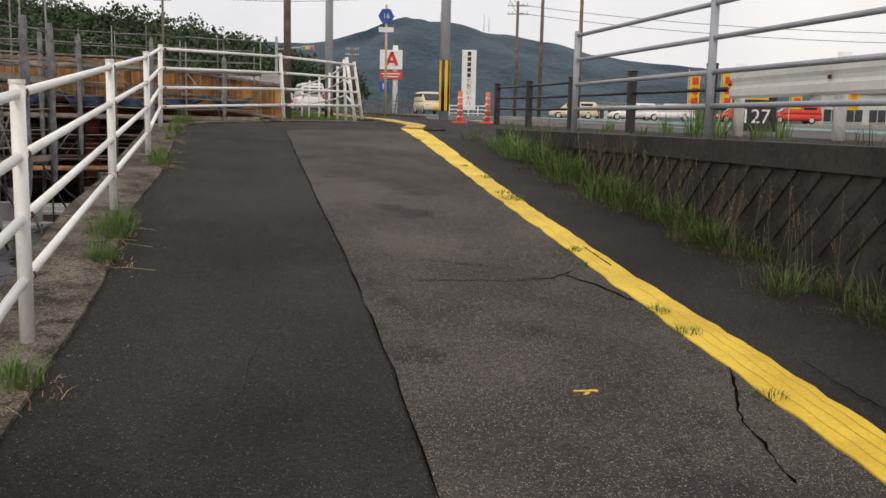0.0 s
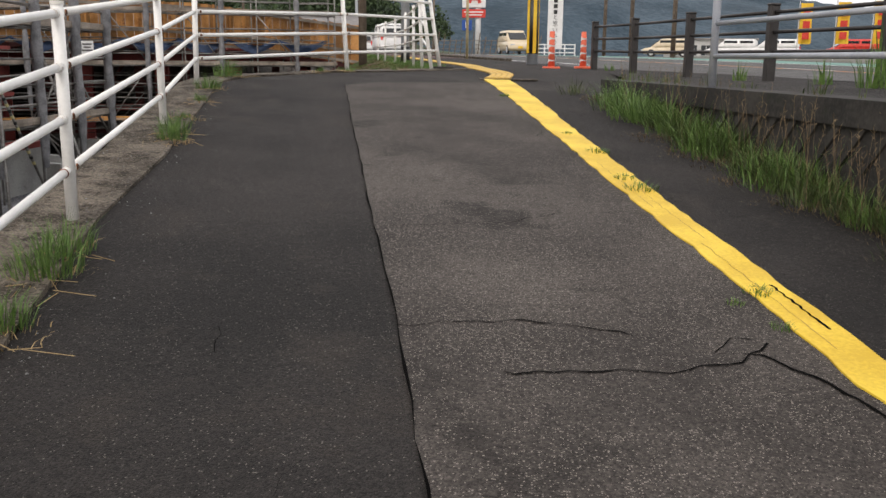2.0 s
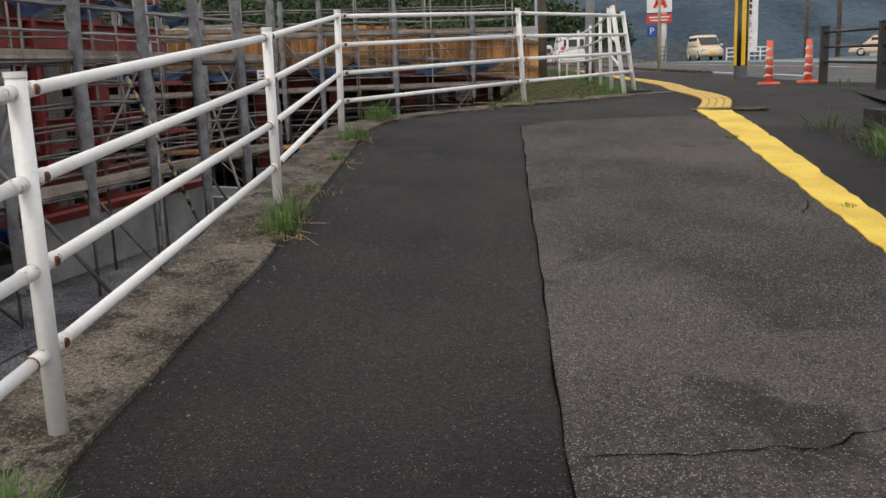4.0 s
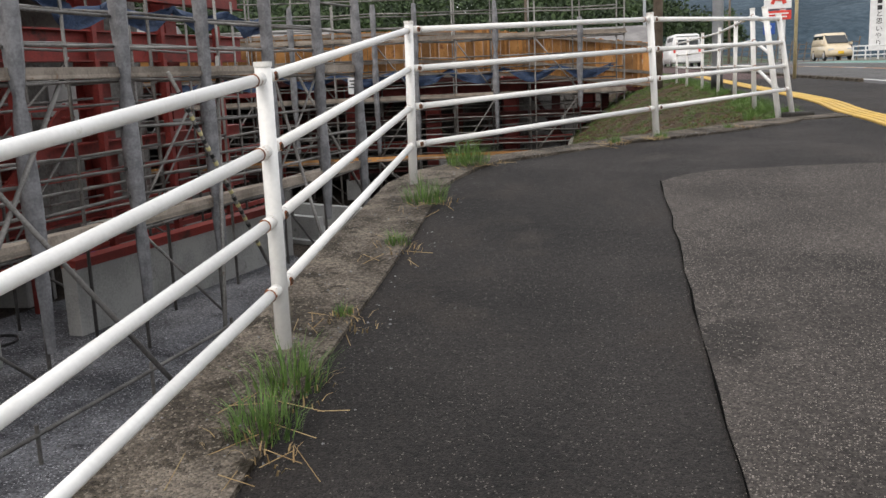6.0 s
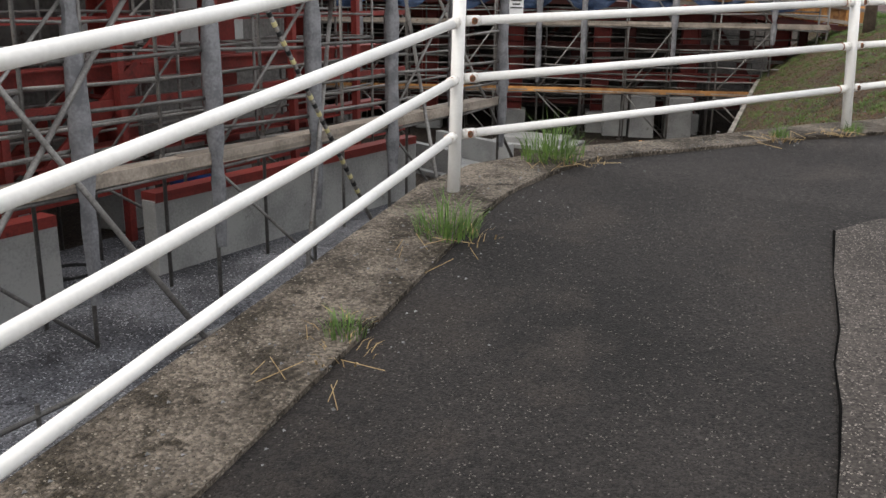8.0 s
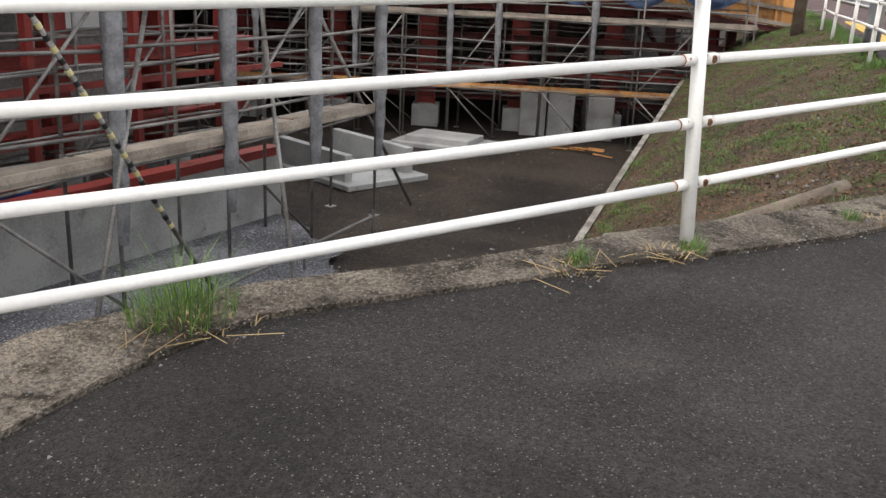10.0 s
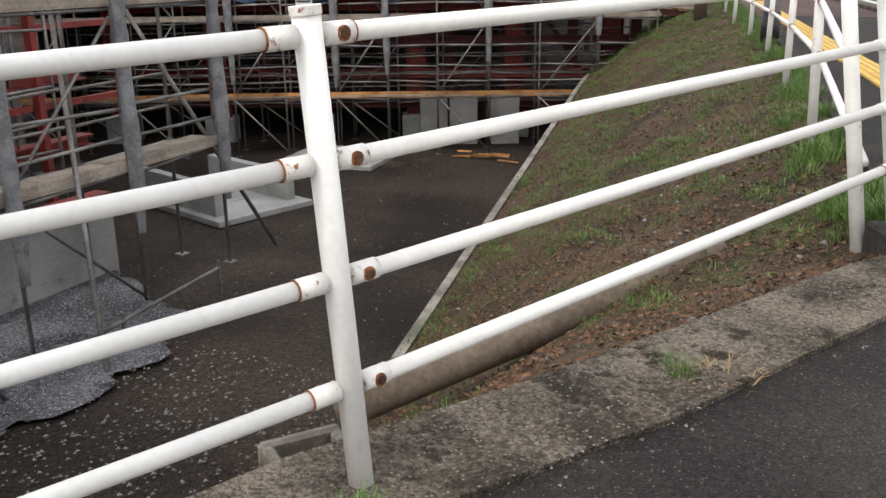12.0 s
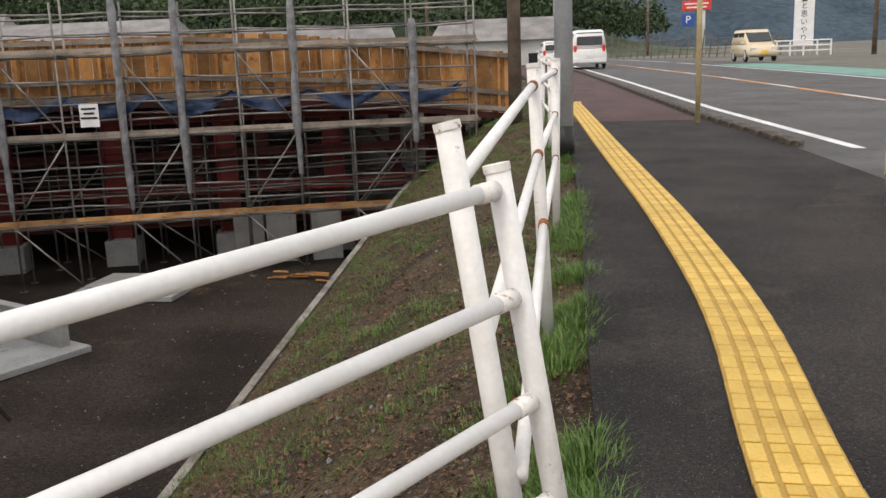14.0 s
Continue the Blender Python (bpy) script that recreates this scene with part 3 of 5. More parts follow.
ROAD_R = [(24, -14), (22, 0), (20, 10), (16, 17), (13.5, 23), (11.8, 27), (8.6, 35), (3.6, 50), (-2.9, 70), (-8.4, 90), (-20, 130), (-41, 200)]
sheet(bm, line(ROAD_L, ys), line(ROAD_R, ys), road_z, 0.0)
structure("road", bm, M["road"], "grey asphalt road with white and orange lines", "road")


def stripe(name, pts, offset, width, y0, y1, material, label, step=1.0, lift=0.006):
    bm = B()
    yy = [y0 + (y1 - y0) * i / max(1, int((y1 - y0) / step)) for i in range(max(1, int((y1 - y0) / step)) + 1)]
    sheet(bm, [(x + offset - width / 2, y) for x, y in line(pts, yy)], [(x + offset + width / 2, y) for x, y in line(pts, yy)], road_z, lift)
    return structure(name, bm, material, label, "road marking")


stripe("edge_line", ROAD_L, 0.68, 0.16, 27.2, 150, M["road_white"], "white painted edge line on the road", 6)
stripe("edge_dash", ROAD_L, 1.0, 0.16, 23.6, 26.2, M["road_white"], "short white painted dash on the road")
stripe("centre_line", CENTRE, 0, 0.18, 17, 150, M["road_orange"], "orange painted centre line on the road", 6)
for k in range(9):
    stripe("centre_dash", CENTRE, 0.0, 0.12, 20 + 5 * k, 22 + 5 * k, M["road_white"], "white dash on the orange centre line", 1, 0.010)
stripe("far_edge_line", CENTRE, 3.4, 0.16, 17, 150, M["road_white"], "white painted line on the far lane", 6)
stripe("green_band", CENTRE, 4.9, 2.4, 17, 62, M["road_green"], "worn green coloured band on the road", 4)
# kerb stones of the pavement
stone = B()
box(stone, (0, 0, 0), (0.16, 0.59, 0.2), bevel=0.015)
stone_mesh = mesh_of(stone, "kerb_stone", M["concrete"])
road_kerb = thing("road_kerb", (0.0, 25.5, gz(0, 25.5)), "low grey concrete kerb between pavement and road", "kerb", kind="structure")
y = 27.6
while y < 75:
    x = line(SIDE_R, [y])[0][0]
    o = new("kerb_stone", stone_mesh)
    o.parent = road_kerb
    o.matrix_basis = Matrix.Translation(Vector((x + 0.06, y, gz(x, y) - 0.03)) - road_kerb.location) @ pose(0, 0, 0, 0.8, 0, 15)
    y += 0.6

# embankment between the pavement and the pit
EMB_TOP = [(-3.6, 13.1), (-2.8, 14.5), (-2.45, 15.1), (-1.9, 16.2), (-1.65, 16.75), (-1.36, 17.2), (-1.79, 19.3), (-2.26, 22), (-3.34, 27.3), (-4.9, 34), (-7.9, 45), (-12.5, 60)]
EMB_LOW = [(-5.0 - 0.22 * (y - 18), y) for y in (10.6, 13.1, 14.5, 16.2, 18, 22, 27.3, 34, 45, 60)]


def toe_z(y):
    return -1.12 + 0.04 * (min(y, 36) - 18)




def emb_point(f, y):
    (x0, _), (x1, _) = line(EMB_TOP, [y])[0], line(EMB_LOW, [y])[0]
    x = x0 + (x1 - x0) * f
    g = f - 0.16 * math.sin(math.pi * f)
    z = gz(x0, y) - 0.03 + (toe_z(y) - gz(x0, y)) * g + 0.06 * noise.noise((x * 1.3, y * 1.3, 1)) * min(1, 6 * f * (1 - f)) + 0.03 * noise.noise((x * 5, y * 5, 7)) * min(1, 8 * f * (1 - f))
    return x, y, z


bm = B()
ys = [13.1 + 0.35 * i for i in range(74)] + [39.5 + 1.5 * i for i in range(14)]
rows = [[bm.verts.new(emb_point(i / 20, y)) for i in range(21)] for y in ys]
for r, s in zip(rows, rows[1:]):
    for i in range(20):
        bm.faces.new((r[i], s[i], s[i + 1], r[i + 1]))
front = [bm.verts.new((v.co.x, v.co.y, -2.6)) for v in rows[0]]
for i in range(20):
    bm.faces.new((rows[0][i], rows[0][i + 1], front[i + 1], front[i]))
emb = part("embankment", bm, M["slope_soil"], None, "", True)
tagged(emb, "brown earth embankment with patchy grass and dead leaves", "embankment", kind="structure")
bm = B()
ys = [10.6, 13.1, 14.5, 17.3, 19.5, 20, 22, 23, 25, 28, 34, 45, 60]
sheet(bm, [(x - 0.07, y) for x, y in line(EMB_LOW, ys)], [(x + 0.03, y) for x, y in line(EMB_LOW, ys)], lambda x, y: toe_z(y) + 0.04, 0.0, 2.4)
structure("gutter_edge", bm, M["concrete_edge"], "weathered pale concrete edging at the foot of the embankment", "edging")

# ---- white pedestrian fence ----
POSTS = [(-0.35, -2.7, -0.12, 0, 0), (-1.0, 0.25, -0.02, 0, 0), (-1.72, 3.08, 0.24, 0, 0), (-2.39, 6.0, 0.5, 0, 0), (-3.064, 8.92, 0.757, 0, 0), (-3.83, 11.84, 1.052, 0.02, 0), (-2.593, 14.48, 1.15, -0.05, -0.05), (-1.535, 17.2, 1.205, -0.17, 0.0)]
RAILS = (0.245, 0.505, 0.765, 1.025)


def clamp_and_bolt(rail, p, q):
    """A sleeve at the end p of a rail towards q, with its bolt."""
    d = (Vector(q) - Vector(p)).normalized()
    a, b = Vector(p) + d * 0.035, Vector(p) + d * 0.105
    part("sleeve", tube(B(), a, b, 0.0245, 14), M["rusty_white"], rail, "white sleeve with rust stains", True)
    side = Vector((d.y, -d.x, 0)).normalized()
    c = Vector(p) + d * 0.07
    if int(abs(p[0] * 31 + p[2] * 47 + q[1] * 13)) % 3 == 0:
        part("rust_rim", tube(B(), b - d * 0.001, b + d * 0.002, 0.0250, 14), M["rust"], rail, "rusty rim of the sleeve")
    part("washer", tube(B(), c + side * 0.021, c + side * 0.0262, 0.0165, 10), M["rust"], rail, "rust-stained washer")
    part("bolt", tube(B(), c + side * 0.021, c + side * 0.031, 0.0115, 6), M["bolt"], rail, "rusty bolt")


fence = thing("pedestrian_fence", POSTS[3][:3], "white painted steel pipe railing with four rails and rusty clamps", "fence")
for i, (x, y, z, lx, ly) in enumerate(POSTS):
    bm = B()
    tube(bm, (x - lx * 0.1, y - ly * 0.1, z - 0.12), (x + lx, y + ly, z + 1.07), 0.0305, 18)
    post = part("post", bm, M["white_worn"] if i >= 7 else M["white_paint"], fence, "", True)
    bm = B()
    tube(bm, (x + lx, y + ly, z + 1.065), (x + lx * 1.02, y + ly * 1.02, z + 1.083), 0.0335, 18)
    part("post_cap", bm, M["rusty_white"], post, "white cap with a rusty rim")
for i, (p, q) in enumerate(zip(POSTS, POSTS[1:])):
    for h in RAILS:
        a = Vector((p[0] + p[3] * h / 1.1, p[1] + p[4] * h / 1.1, p[2] + h))
        b = Vector((q[0] + q[3] * h / 1.1, q[1] + q[4] * h / 1.1, q[2] + h))
        d = (b - a).normalized()
        rail = part("rail", tube(B(), a + d * 0.04, b - d * 0.04, 0.0212, 14), M["white_paint"], fence, "", True)
        if i >= 2:
            clamp_and_bolt(rail, a, b)
            clamp_and_bolt(rail, b, a)

# second railing along the pavement, its first post leaning
POSTS2 = [(-1.62, 17.28, 1.12, -0.24, 0.02), (-2.1, 19.6, 1.42, -0.06, 0.0), (-2.62, 22.4, 1.42, 0, 0), (-3.2, 25.3, 1.4, 0.02, 0), (-3.85, 28.1, 1.4, 0, 0), (-4.6, 31.0, 1.4, 0.03, 0), (-5.3, 34, 1.42, 0, 0)]
fence2 = thing("pavement_fence", POSTS2[1][:3], "scratched white pipe railing with a leaning post beside grass", "fence")
for x, y, z, lx, ly in POSTS2:
    post = part("post", tube(B(), (x, y, z - 0.4), (x + lx, y + ly, z + (1.25 if lx < -0.1 else 1.06)), 0.033, 16), M["white_worn"], fence2, "", True)
    d = Vector((lx, ly, 1.02)).normalized()
    e = Vector((x + lx, y + ly, z + (1.25 if lx < -0.1 else 1.06)))
    part("post_cap", tube(B(), e - d * 0.01, e + d * 0.012, 0.036, 16), M["rusty_white"], post, "cap with a rusty rim")
for p, q in zip(POSTS2, POSTS2[1:]):
    for f in (0.28, 0.62, 0.95):
        a = Vector((p[0] + p[3] * f, p[1] + p[4] * f, p[2] + 1.15 * f if p[3] < -0.1 else p[2] + 1.02 * f))
        b = Vector((q[0] + q[3] * f, q[1] + q[4] * f, q[2] + 1.02 * f))
        rail = part("rail", tube(B(), a, b, 0.0215, 12), M["white_worn"], fence2, "", True)
        d = (b - a).normalized()
        part("clamp", tube(B(), b - d * 0.12, b - d * 0.05, 0.0265, 12), M["rust"], rail, "rusty clamp")

# grey railing on the retaining wall
GREY = [(4.2, -2.3), (3.54, 0.75), (2.87, 3.75), (2.2, 6.71), (1.53, 9.65)]
grey = thing("grey_fence", (2.227, 6.735, 1.035), "grey painted steel railing with four rails on the wall", "fence")
for x, y in GREY:
    post = part("post", tube(B(), (x, y, 1.05), (x, y, 2.2), 0.034, 16), M["grey_paint"], grey, "", True)
    part("post_cap", tube(B(), (x, y, 2.19), (x, y, 2.22), 0.037, 16, 0.025), M["grey_paint"], post)
for p, q in zip(GREY, GREY[1:]):
    for z in (1.36, 1.63, 1.90, 2.17):
        part("rail", tube(B(), (*p, z), (*q, z), 0.021, 12), M["grey_paint"], grey, "", True)

# dark road railing
DARK = [(1.25, 19.9), (1.75, 17.6), (2.28, 15.3), (2.85, 13.0), (3.45, 11.0)]
dark = thing("dark_fence", (*DARK[2], 1.05), "dark brown square-post railing with three thin rails", "fence")
for x, y in DARK:
    z = road_z(x, y)
    bm = B()
    box(bm, (x, y, z + 0.43), (0.115, 0.115, 0.92), 12, bevel=0.012)
    post = part("post", bm, M["brown_black"], dark)
    bm = B()
    box(bm, (x, y, z + 0.9), (0.125, 0.125, 0.03), 12, bevel=0.01)
    part("post_cap", bm, M["brown_black"], post)
for p, q in zip(DARK, DARK[1:]):
    for h in (0.35, 0.58, 0.81):
        end = Vector((*q, road_z(*q) + h))
        start = Vector((*p, road_z(*p) + h))
        part("rail", tube(B(), start, end, 0.022, 10), M["brown_black"], dark, "", True)
for h in (0.35, 0.58, 0.81):
    part("rail_stub", tube(B(), (3.45, 11.0, 1.08 + h), (3.54, 10.65, 1.08 + h), 0.03, 10), M["brown_black"], dark, "", True)

# guard rail
guard = thing("guard_rail", (3.7, 8.6, 1.03), "white corrugated steel guard rail on white posts", "guard rail")
prof = [(0, 0), (0.04, 0.03), (0.04, 0.11), (0.0, 0.15), (0.0, 0.19), (0.04, 0.23), (0.04, 0.31), (0, 0.34)]
ends = [(3.5, 10.0), (3.82, 8.0), (4.15, 6.0), (4.5, 3.9), (5.0, 1.0)]
for p, q in zip(ends, ends[1:]):
    bm = B()
    rows = [[bm.verts.new((e[0] - 0.09 - a, e[1], 1.52 + b)) for a, b in prof] for e in (p, q)]
    for i in range(len(prof) - 1):
        bm.faces.new((rows[0][i], rows[1][i], rows[1][i + 1], rows[0][i + 1]))
    bmesh.ops.solidify(bm, geom=bm.faces, thickness=0.008)
    part("beam", bm, M["white_paint"], guard)
for x, y in ends:
    post = part("post", tube(B(), (x, y, 1.0), (x, y, 1.92), 0.06, 14), M["white_worn"], guard, "", True)
    part("bolt", tube(B(), (x - 0.14, y, 1.69), (x - 0.11, y, 1.69), 0.02, 8), M["bolt"], post)

# ---- scaffold and bridge works ----
def scaffold(line_pts, z0, levels, top, depth_dir, label, seed, wraps, planks_label, pitch=1.8, decks=True, fat=0.1):
    """Tube scaffold in two rows along a line, with ledgers, plank decks, braces and bundled sheets."""
    rnd = random.Random(seed)
    pts, total = [], 0.0
    for (a, b) in zip(line_pts, line_pts[1:]):
        n = max(1, round(math.dist(a, b) / pitch))
        pts += [(a[0] + (b[0] - a[0]) * i / n, a[1] + (b[1] - a[1]) * i / n) for i in range(n)]
    pts.append(line_pts[-1])
    s = thing("scaffold", (*pts[len(pts) // 2], z0), label, "scaffold")
    rows = [pts, [(x + depth_dir[0] * 0.9, y + depth_dir[1] * 0.9) for x, y in pts]]
    for row in rows:
        for x, y in row:
            t = top + rnd.uniform(-0.3, 0.5)
            st = part("standard", tube(B(), (x, y, z0), (x + rnd.uniform(-0.02, 0.02), y, t), 0.0245, 8), M["galv"], s, "", True)
            for z in levels:
                part("coupler", tube(B(), (x, y, z - 0.05), (x, y, z + 0.04), 0.04, 8), M["galv"], st)
            bm = B()
            box(bm, (x, y, z0 + 0.01), (0.15, 0.15, 0.012))
            part("base_plate", bm, M["galv"], st)
    for k, row in enumerate(rows):
        for a, b in zip(row, row[1:]):
            for z in levels:
                for dz in ((0.0, 0.42, 0.8, 1.3) if k == 0 else (0.0, 0.5, 0.95)):
                    if z + dz < top:
                        j = rnd.uniform(-0.03, 0.03)
                        part("ledger", tube(B(), (*a, z + dz + j), (*b, z + dz - j), 0.022, 6), M["galv"], s, "", True)
    for a, b in zip(pts, rows[1]):
        for z in levels:
            part("transom", tube(B(), (*a, z), (*b, z), 0.022, 6), M["galv"], s, "", True)
    for a, b in zip(pts, pts[1:]):
        ang = math.degrees(math.atan2(b[1] - a[1], b[0] - a[0]))
        for z in levels if decks else ():
            for off in (0.1, 0.42):
                bm = B()
                c = ((a[0] + b[0]) / 2 + depth_dir[0] * off, (a[1] + b[1]) / 2 + depth_dir[1] * off, z + 0.06 + rnd.uniform(0, 0.02))
                box(bm, c, (math.dist(a, b) + 0.2, 0.28, 0.04), ang + rnd.uniform(-1, 1), 0, rnd.uniform(-0.6, 0.6))
                part("plank", bm, M["plank"], s)
            bm = B()
            box(bm, ((a[0] + b[0]) / 2 - depth_dir[0] * 0.02, (a[1] + b[1]) / 2 - depth_dir[1] * 0.02, z + 0.10), (math.dist(a, b) + 0.1, 0.03, 0.14), ang)
            part("toe_board", bm, M["form_wood"] if z == levels[0] and len(levels) > 2 else M["plank"], s, planks_label)
    for i in range(0, len(pts) - 1, 2):
        a, b = pts[i], pts[min(i + 1, len(pts) - 1)]
        zs = [z0] + list(levels)
        for k, (za, zb) in enumerate(zip(zs, zs[1:])):
            p, q = (a, b) if k % 2 else (b, a)
            part("brace", tube(B(), (*p, za + 0.1), (*q, zb), 0.021, 6), M["galv"], s, "", True)
    for i, zt, zb in wraps:
        x, y = pts[i]
        bm = B()
        n, prev = 18, None
        for j in range(n + 1):
            z = zt + (zb - zt) * j / n
            r = (fat + 0.012 * math.sin(j * 0.8 + i) - (0.03 if j % 7 == 0 else 0)) * (1 if j < n - 4 else 0.45 + 0.137 * (n - j))
            ring = [bm.verts.new((x - depth_dir[0] * 0.06 + (r + 0.022 * math.sin(2.5 * k + 0.3 * j)) * math.cos(k * math.tau / 12), y - depth_dir[1] * 0.06 + (r + 0.022 * math.cos(3 * k + 0.3 * j)) * math.sin(k * math.tau / 12), z)) for k in range(12)]
            if prev:
                for k in range(12):
                    bm.faces.new((prev[k], prev[(k + 1) % 12], ring[(k + 1) % 12], ring[k]))
            prev = ring
        part("bundled_sheet", bm, M["sheet_grey"], s, "grey safety sheet bundled and tied to the tube", True)
    return s


NEAR = [(-8.9, 4.6), (-9.1, 8.2), (-9.4, 13.6), (-9.6, 17.2), (-9.8, 20.8), (-9.95, 22.6)]
scaffold(NEAR, -1.75, (-0.05, 1.87), 3.8, (-1, 0), "grey steel tube scaffold with timber decks and bundled sheets", 3,
         [(1, 3.7, -1.2), (3, 3.6, -1.3), (5, 3.6, -1.2), (6, 3.6, -1.0), (7, 3.6, -0.9), (8, 3.5, -0.9), (9, 3.4, -0.8), (10, 3.4, -0.8)], "weathered timber toe board")
BACK = [(-23, 26.8), (-20, 28.9), (-16.6, 31.0), (-13.2, 32.8), (-9.8, 34.5), (-7.2, 35.7)]
INWARD = (-0.47, 0.88)
scaffold(BACK, -2.35, (-0.9, 1.0, 2.82), 4.2, INWARD, "tall tube scaffold around curved bridge formwork", 8,
         [(2, 4.0, -0.6), (4, 4.0, -0.4), (6, 4.0, -0.5), (8, 4.0, -0.6), (9, 4.0, -0.3), (11, 4.0, 0.0), (13, 3.4, 0.6)], "weathered timber toe board", 1.2, True, 0.085)
# falsework tubes under the decks
scaffold([(-11.7, 7.0), (-12.0, 14.0), (-12.4, 22.0)], -1.75, (-0.6, 1.1), 3.0, (-1, 0), "dense steel tube falsework between red steel frames", 21, [], "", 1.5, False)
scaffold([(-21.8, 30.6), (-15.2, 34.3), (-8.4, 37.6)], -2.35, (-1.3, 0.2), 1.7, INWARD, "dense steel tube falsework under the bridge deck", 22, [], "", 1.3, False)

# formwork of the curved deck: single boards and wales
form = thing("formwork", (-14.5, 34.5, 1.75), "orange plywood and timber formwork of a curved bridge deck", "formwork")
FL = [(x + INWARD[0] * 1.35, y + INWARD[1] * 1.35) for x, y in BACK]
FL = [(-31, 21.5)] + FL + [(-6.6, 37.4)]
rnd = random.Random(12)
for a, b in zip(FL, FL[1:]):
    n = max(1, round(math.dist(a, b) / 0.3))
    ang = math.degrees(math.atan2(b[1] - a[1], b[0] - a[0]))
    for i in range(n):
        f = (i + 0.5) / n
        x, y = a[0] + (b[0] - a[0]) * f, a[1] + (b[1] - a[1]) * f
        drop = 0.0 if x < -12 else (x + 12) * 0.13
        bm = B()
        box(bm, (x, y, 2.5 - drop), (math.dist(a, b) / n - 0.015, 0.03 + rnd.uniform(0, 0.02), 1.45 + rnd.uniform(-0.03, 0.05)), ang)
        part("board", bm, M["form_wood"], form)
        if i % 2 == 0:
            bm = B()
            box(bm, (x + 0.045, y - 0.05, 2.5 - drop), (0.06, 0.07, 1.5), ang)
            part("stud", bm, M["form_wood"], form)
    d0, d1 = (0.0 if a[0] < -12 else (a[0] + 12) * 0.13), (0.0 if b[0] < -12 else (b[0] + 12) * 0.13)
    for z in (1.85, 2.25, 3.15):
        bm = B()
        c = Vector(((a[0] + b[0]) / 2 + 0.07, (a[1] + b[1]) / 2 - 0.08, z - (d0 + d1) / 2))
        box(bm, c, (math.dist(a, b), 0.06, 0.1), ang, 0, math.degrees(math.atan2(d1 - d0, math.dist(a, b))))
        part("wale", bm, M["plank"], form)
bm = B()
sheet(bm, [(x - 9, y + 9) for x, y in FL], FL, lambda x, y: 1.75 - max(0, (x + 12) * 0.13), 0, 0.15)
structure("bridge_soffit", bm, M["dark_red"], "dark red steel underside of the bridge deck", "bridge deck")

# red steel bridge structure behind the scaffolds
def column(x, y, z0, z1, w, rz, material, label):
    """An H-section column on a concrete plinth."""
    c = thing("steel_column", (x, y, z0), label, "column", "bridge columns")
    for s in (-1, 1):
        bm = B()
        box(bm, (x + s * w / 2 * math.cos(radians(rz)), y + s * w / 2 * math.sin(radians(rz)), (z0 + z1) / 2 + 0.25), (0.03, w, z1 - z0 - 0.5), rz)
        part("flange", bm, material, c)
    bm = B()
    box(bm, (x, y, (z0 + z1) / 2 + 0.25), (w, 0.03, z1 - z0 - 0.5), rz)
    part("web", bm, material, c)
    bm = B()
    box(bm, (x, y, z0 + 0.3), (w + 0.3, w + 0.3, 0.7), rz, bevel=0.02)
    part("plinth", bm, M["concrete_clean"], c, "pale concrete plinth")


for i in range(7):
    column(-13.0 - 0.17 * i, 8.0 + 2.3 * i, -1.75, 4.2, 0.42, 8, M["red_steel"], "red painted steel column under the bridge")
for i in range(6):
    t = i / 5
    column(-21.0 + 12.0 * t, 31.5 + 6.5 * t, -2.35, 1.9, 0.5, 28, M["red_steel"], "red painted steel column behind scaffolding")
for z, h, x in ((2.5, 0.5, -12.4), (0.75, 0.22, -12.6), (-0.35, 0.16, -12.6), (3.7, 0.7, -12.4)):
    g = thing("steel_beam", (x, 14, z), "long red painted steel girder between columns", "beam")
    for dz, th, w in ((-h / 2, 0.03, 0.3), (h / 2, 0.03, 0.3), (0, h, 0.03)):
        bm = B()
        box(bm, (x - 0.1, 14.2, z + dz), (w, 18.5, th), 4.6)
        part("flange" if w > 0.1 else "web", bm, M["red_steel"], g)
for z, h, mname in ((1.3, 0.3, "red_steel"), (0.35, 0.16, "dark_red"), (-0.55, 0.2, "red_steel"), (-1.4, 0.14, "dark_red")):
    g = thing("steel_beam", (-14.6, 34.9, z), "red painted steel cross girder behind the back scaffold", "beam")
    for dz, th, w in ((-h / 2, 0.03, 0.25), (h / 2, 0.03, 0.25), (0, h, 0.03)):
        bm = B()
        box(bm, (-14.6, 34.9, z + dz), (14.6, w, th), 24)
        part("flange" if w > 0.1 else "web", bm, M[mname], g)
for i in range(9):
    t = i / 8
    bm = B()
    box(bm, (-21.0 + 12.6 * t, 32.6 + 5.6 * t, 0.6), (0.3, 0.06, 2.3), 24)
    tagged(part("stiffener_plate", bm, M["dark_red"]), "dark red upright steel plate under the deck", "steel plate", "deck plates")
for k, (x, y, z) in enumerate(((-12.9, 11.8, -0.1), (-13.2, 16.5, -0.2))):
    st = thing("site_stair", (x, y, -1.7), "red steel site stair with handrails", "stair")
    for s in (-0.45, 0.45):
        bm = B()
        box(bm, (x + s, y, z + 0.6), (0.05, 3.4, 0.3), 5, 38)
        part("stringer", bm, M["red_steel"], st)
        part("handrail", tube(B(), (x + s, y - 1.3, z + 0.4), (x + s, y + 1.35, z + 2.5), 0.02, 6), M["galv"], st)
    for i in range(9):
        bm = B()
        box(bm, (x, y - 1.2 + 0.3 * i, z - 0.35 + 0.235 * i), (0.9, 0.25, 0.03), 5)
        part("tread", bm, M["red_steel"], st)
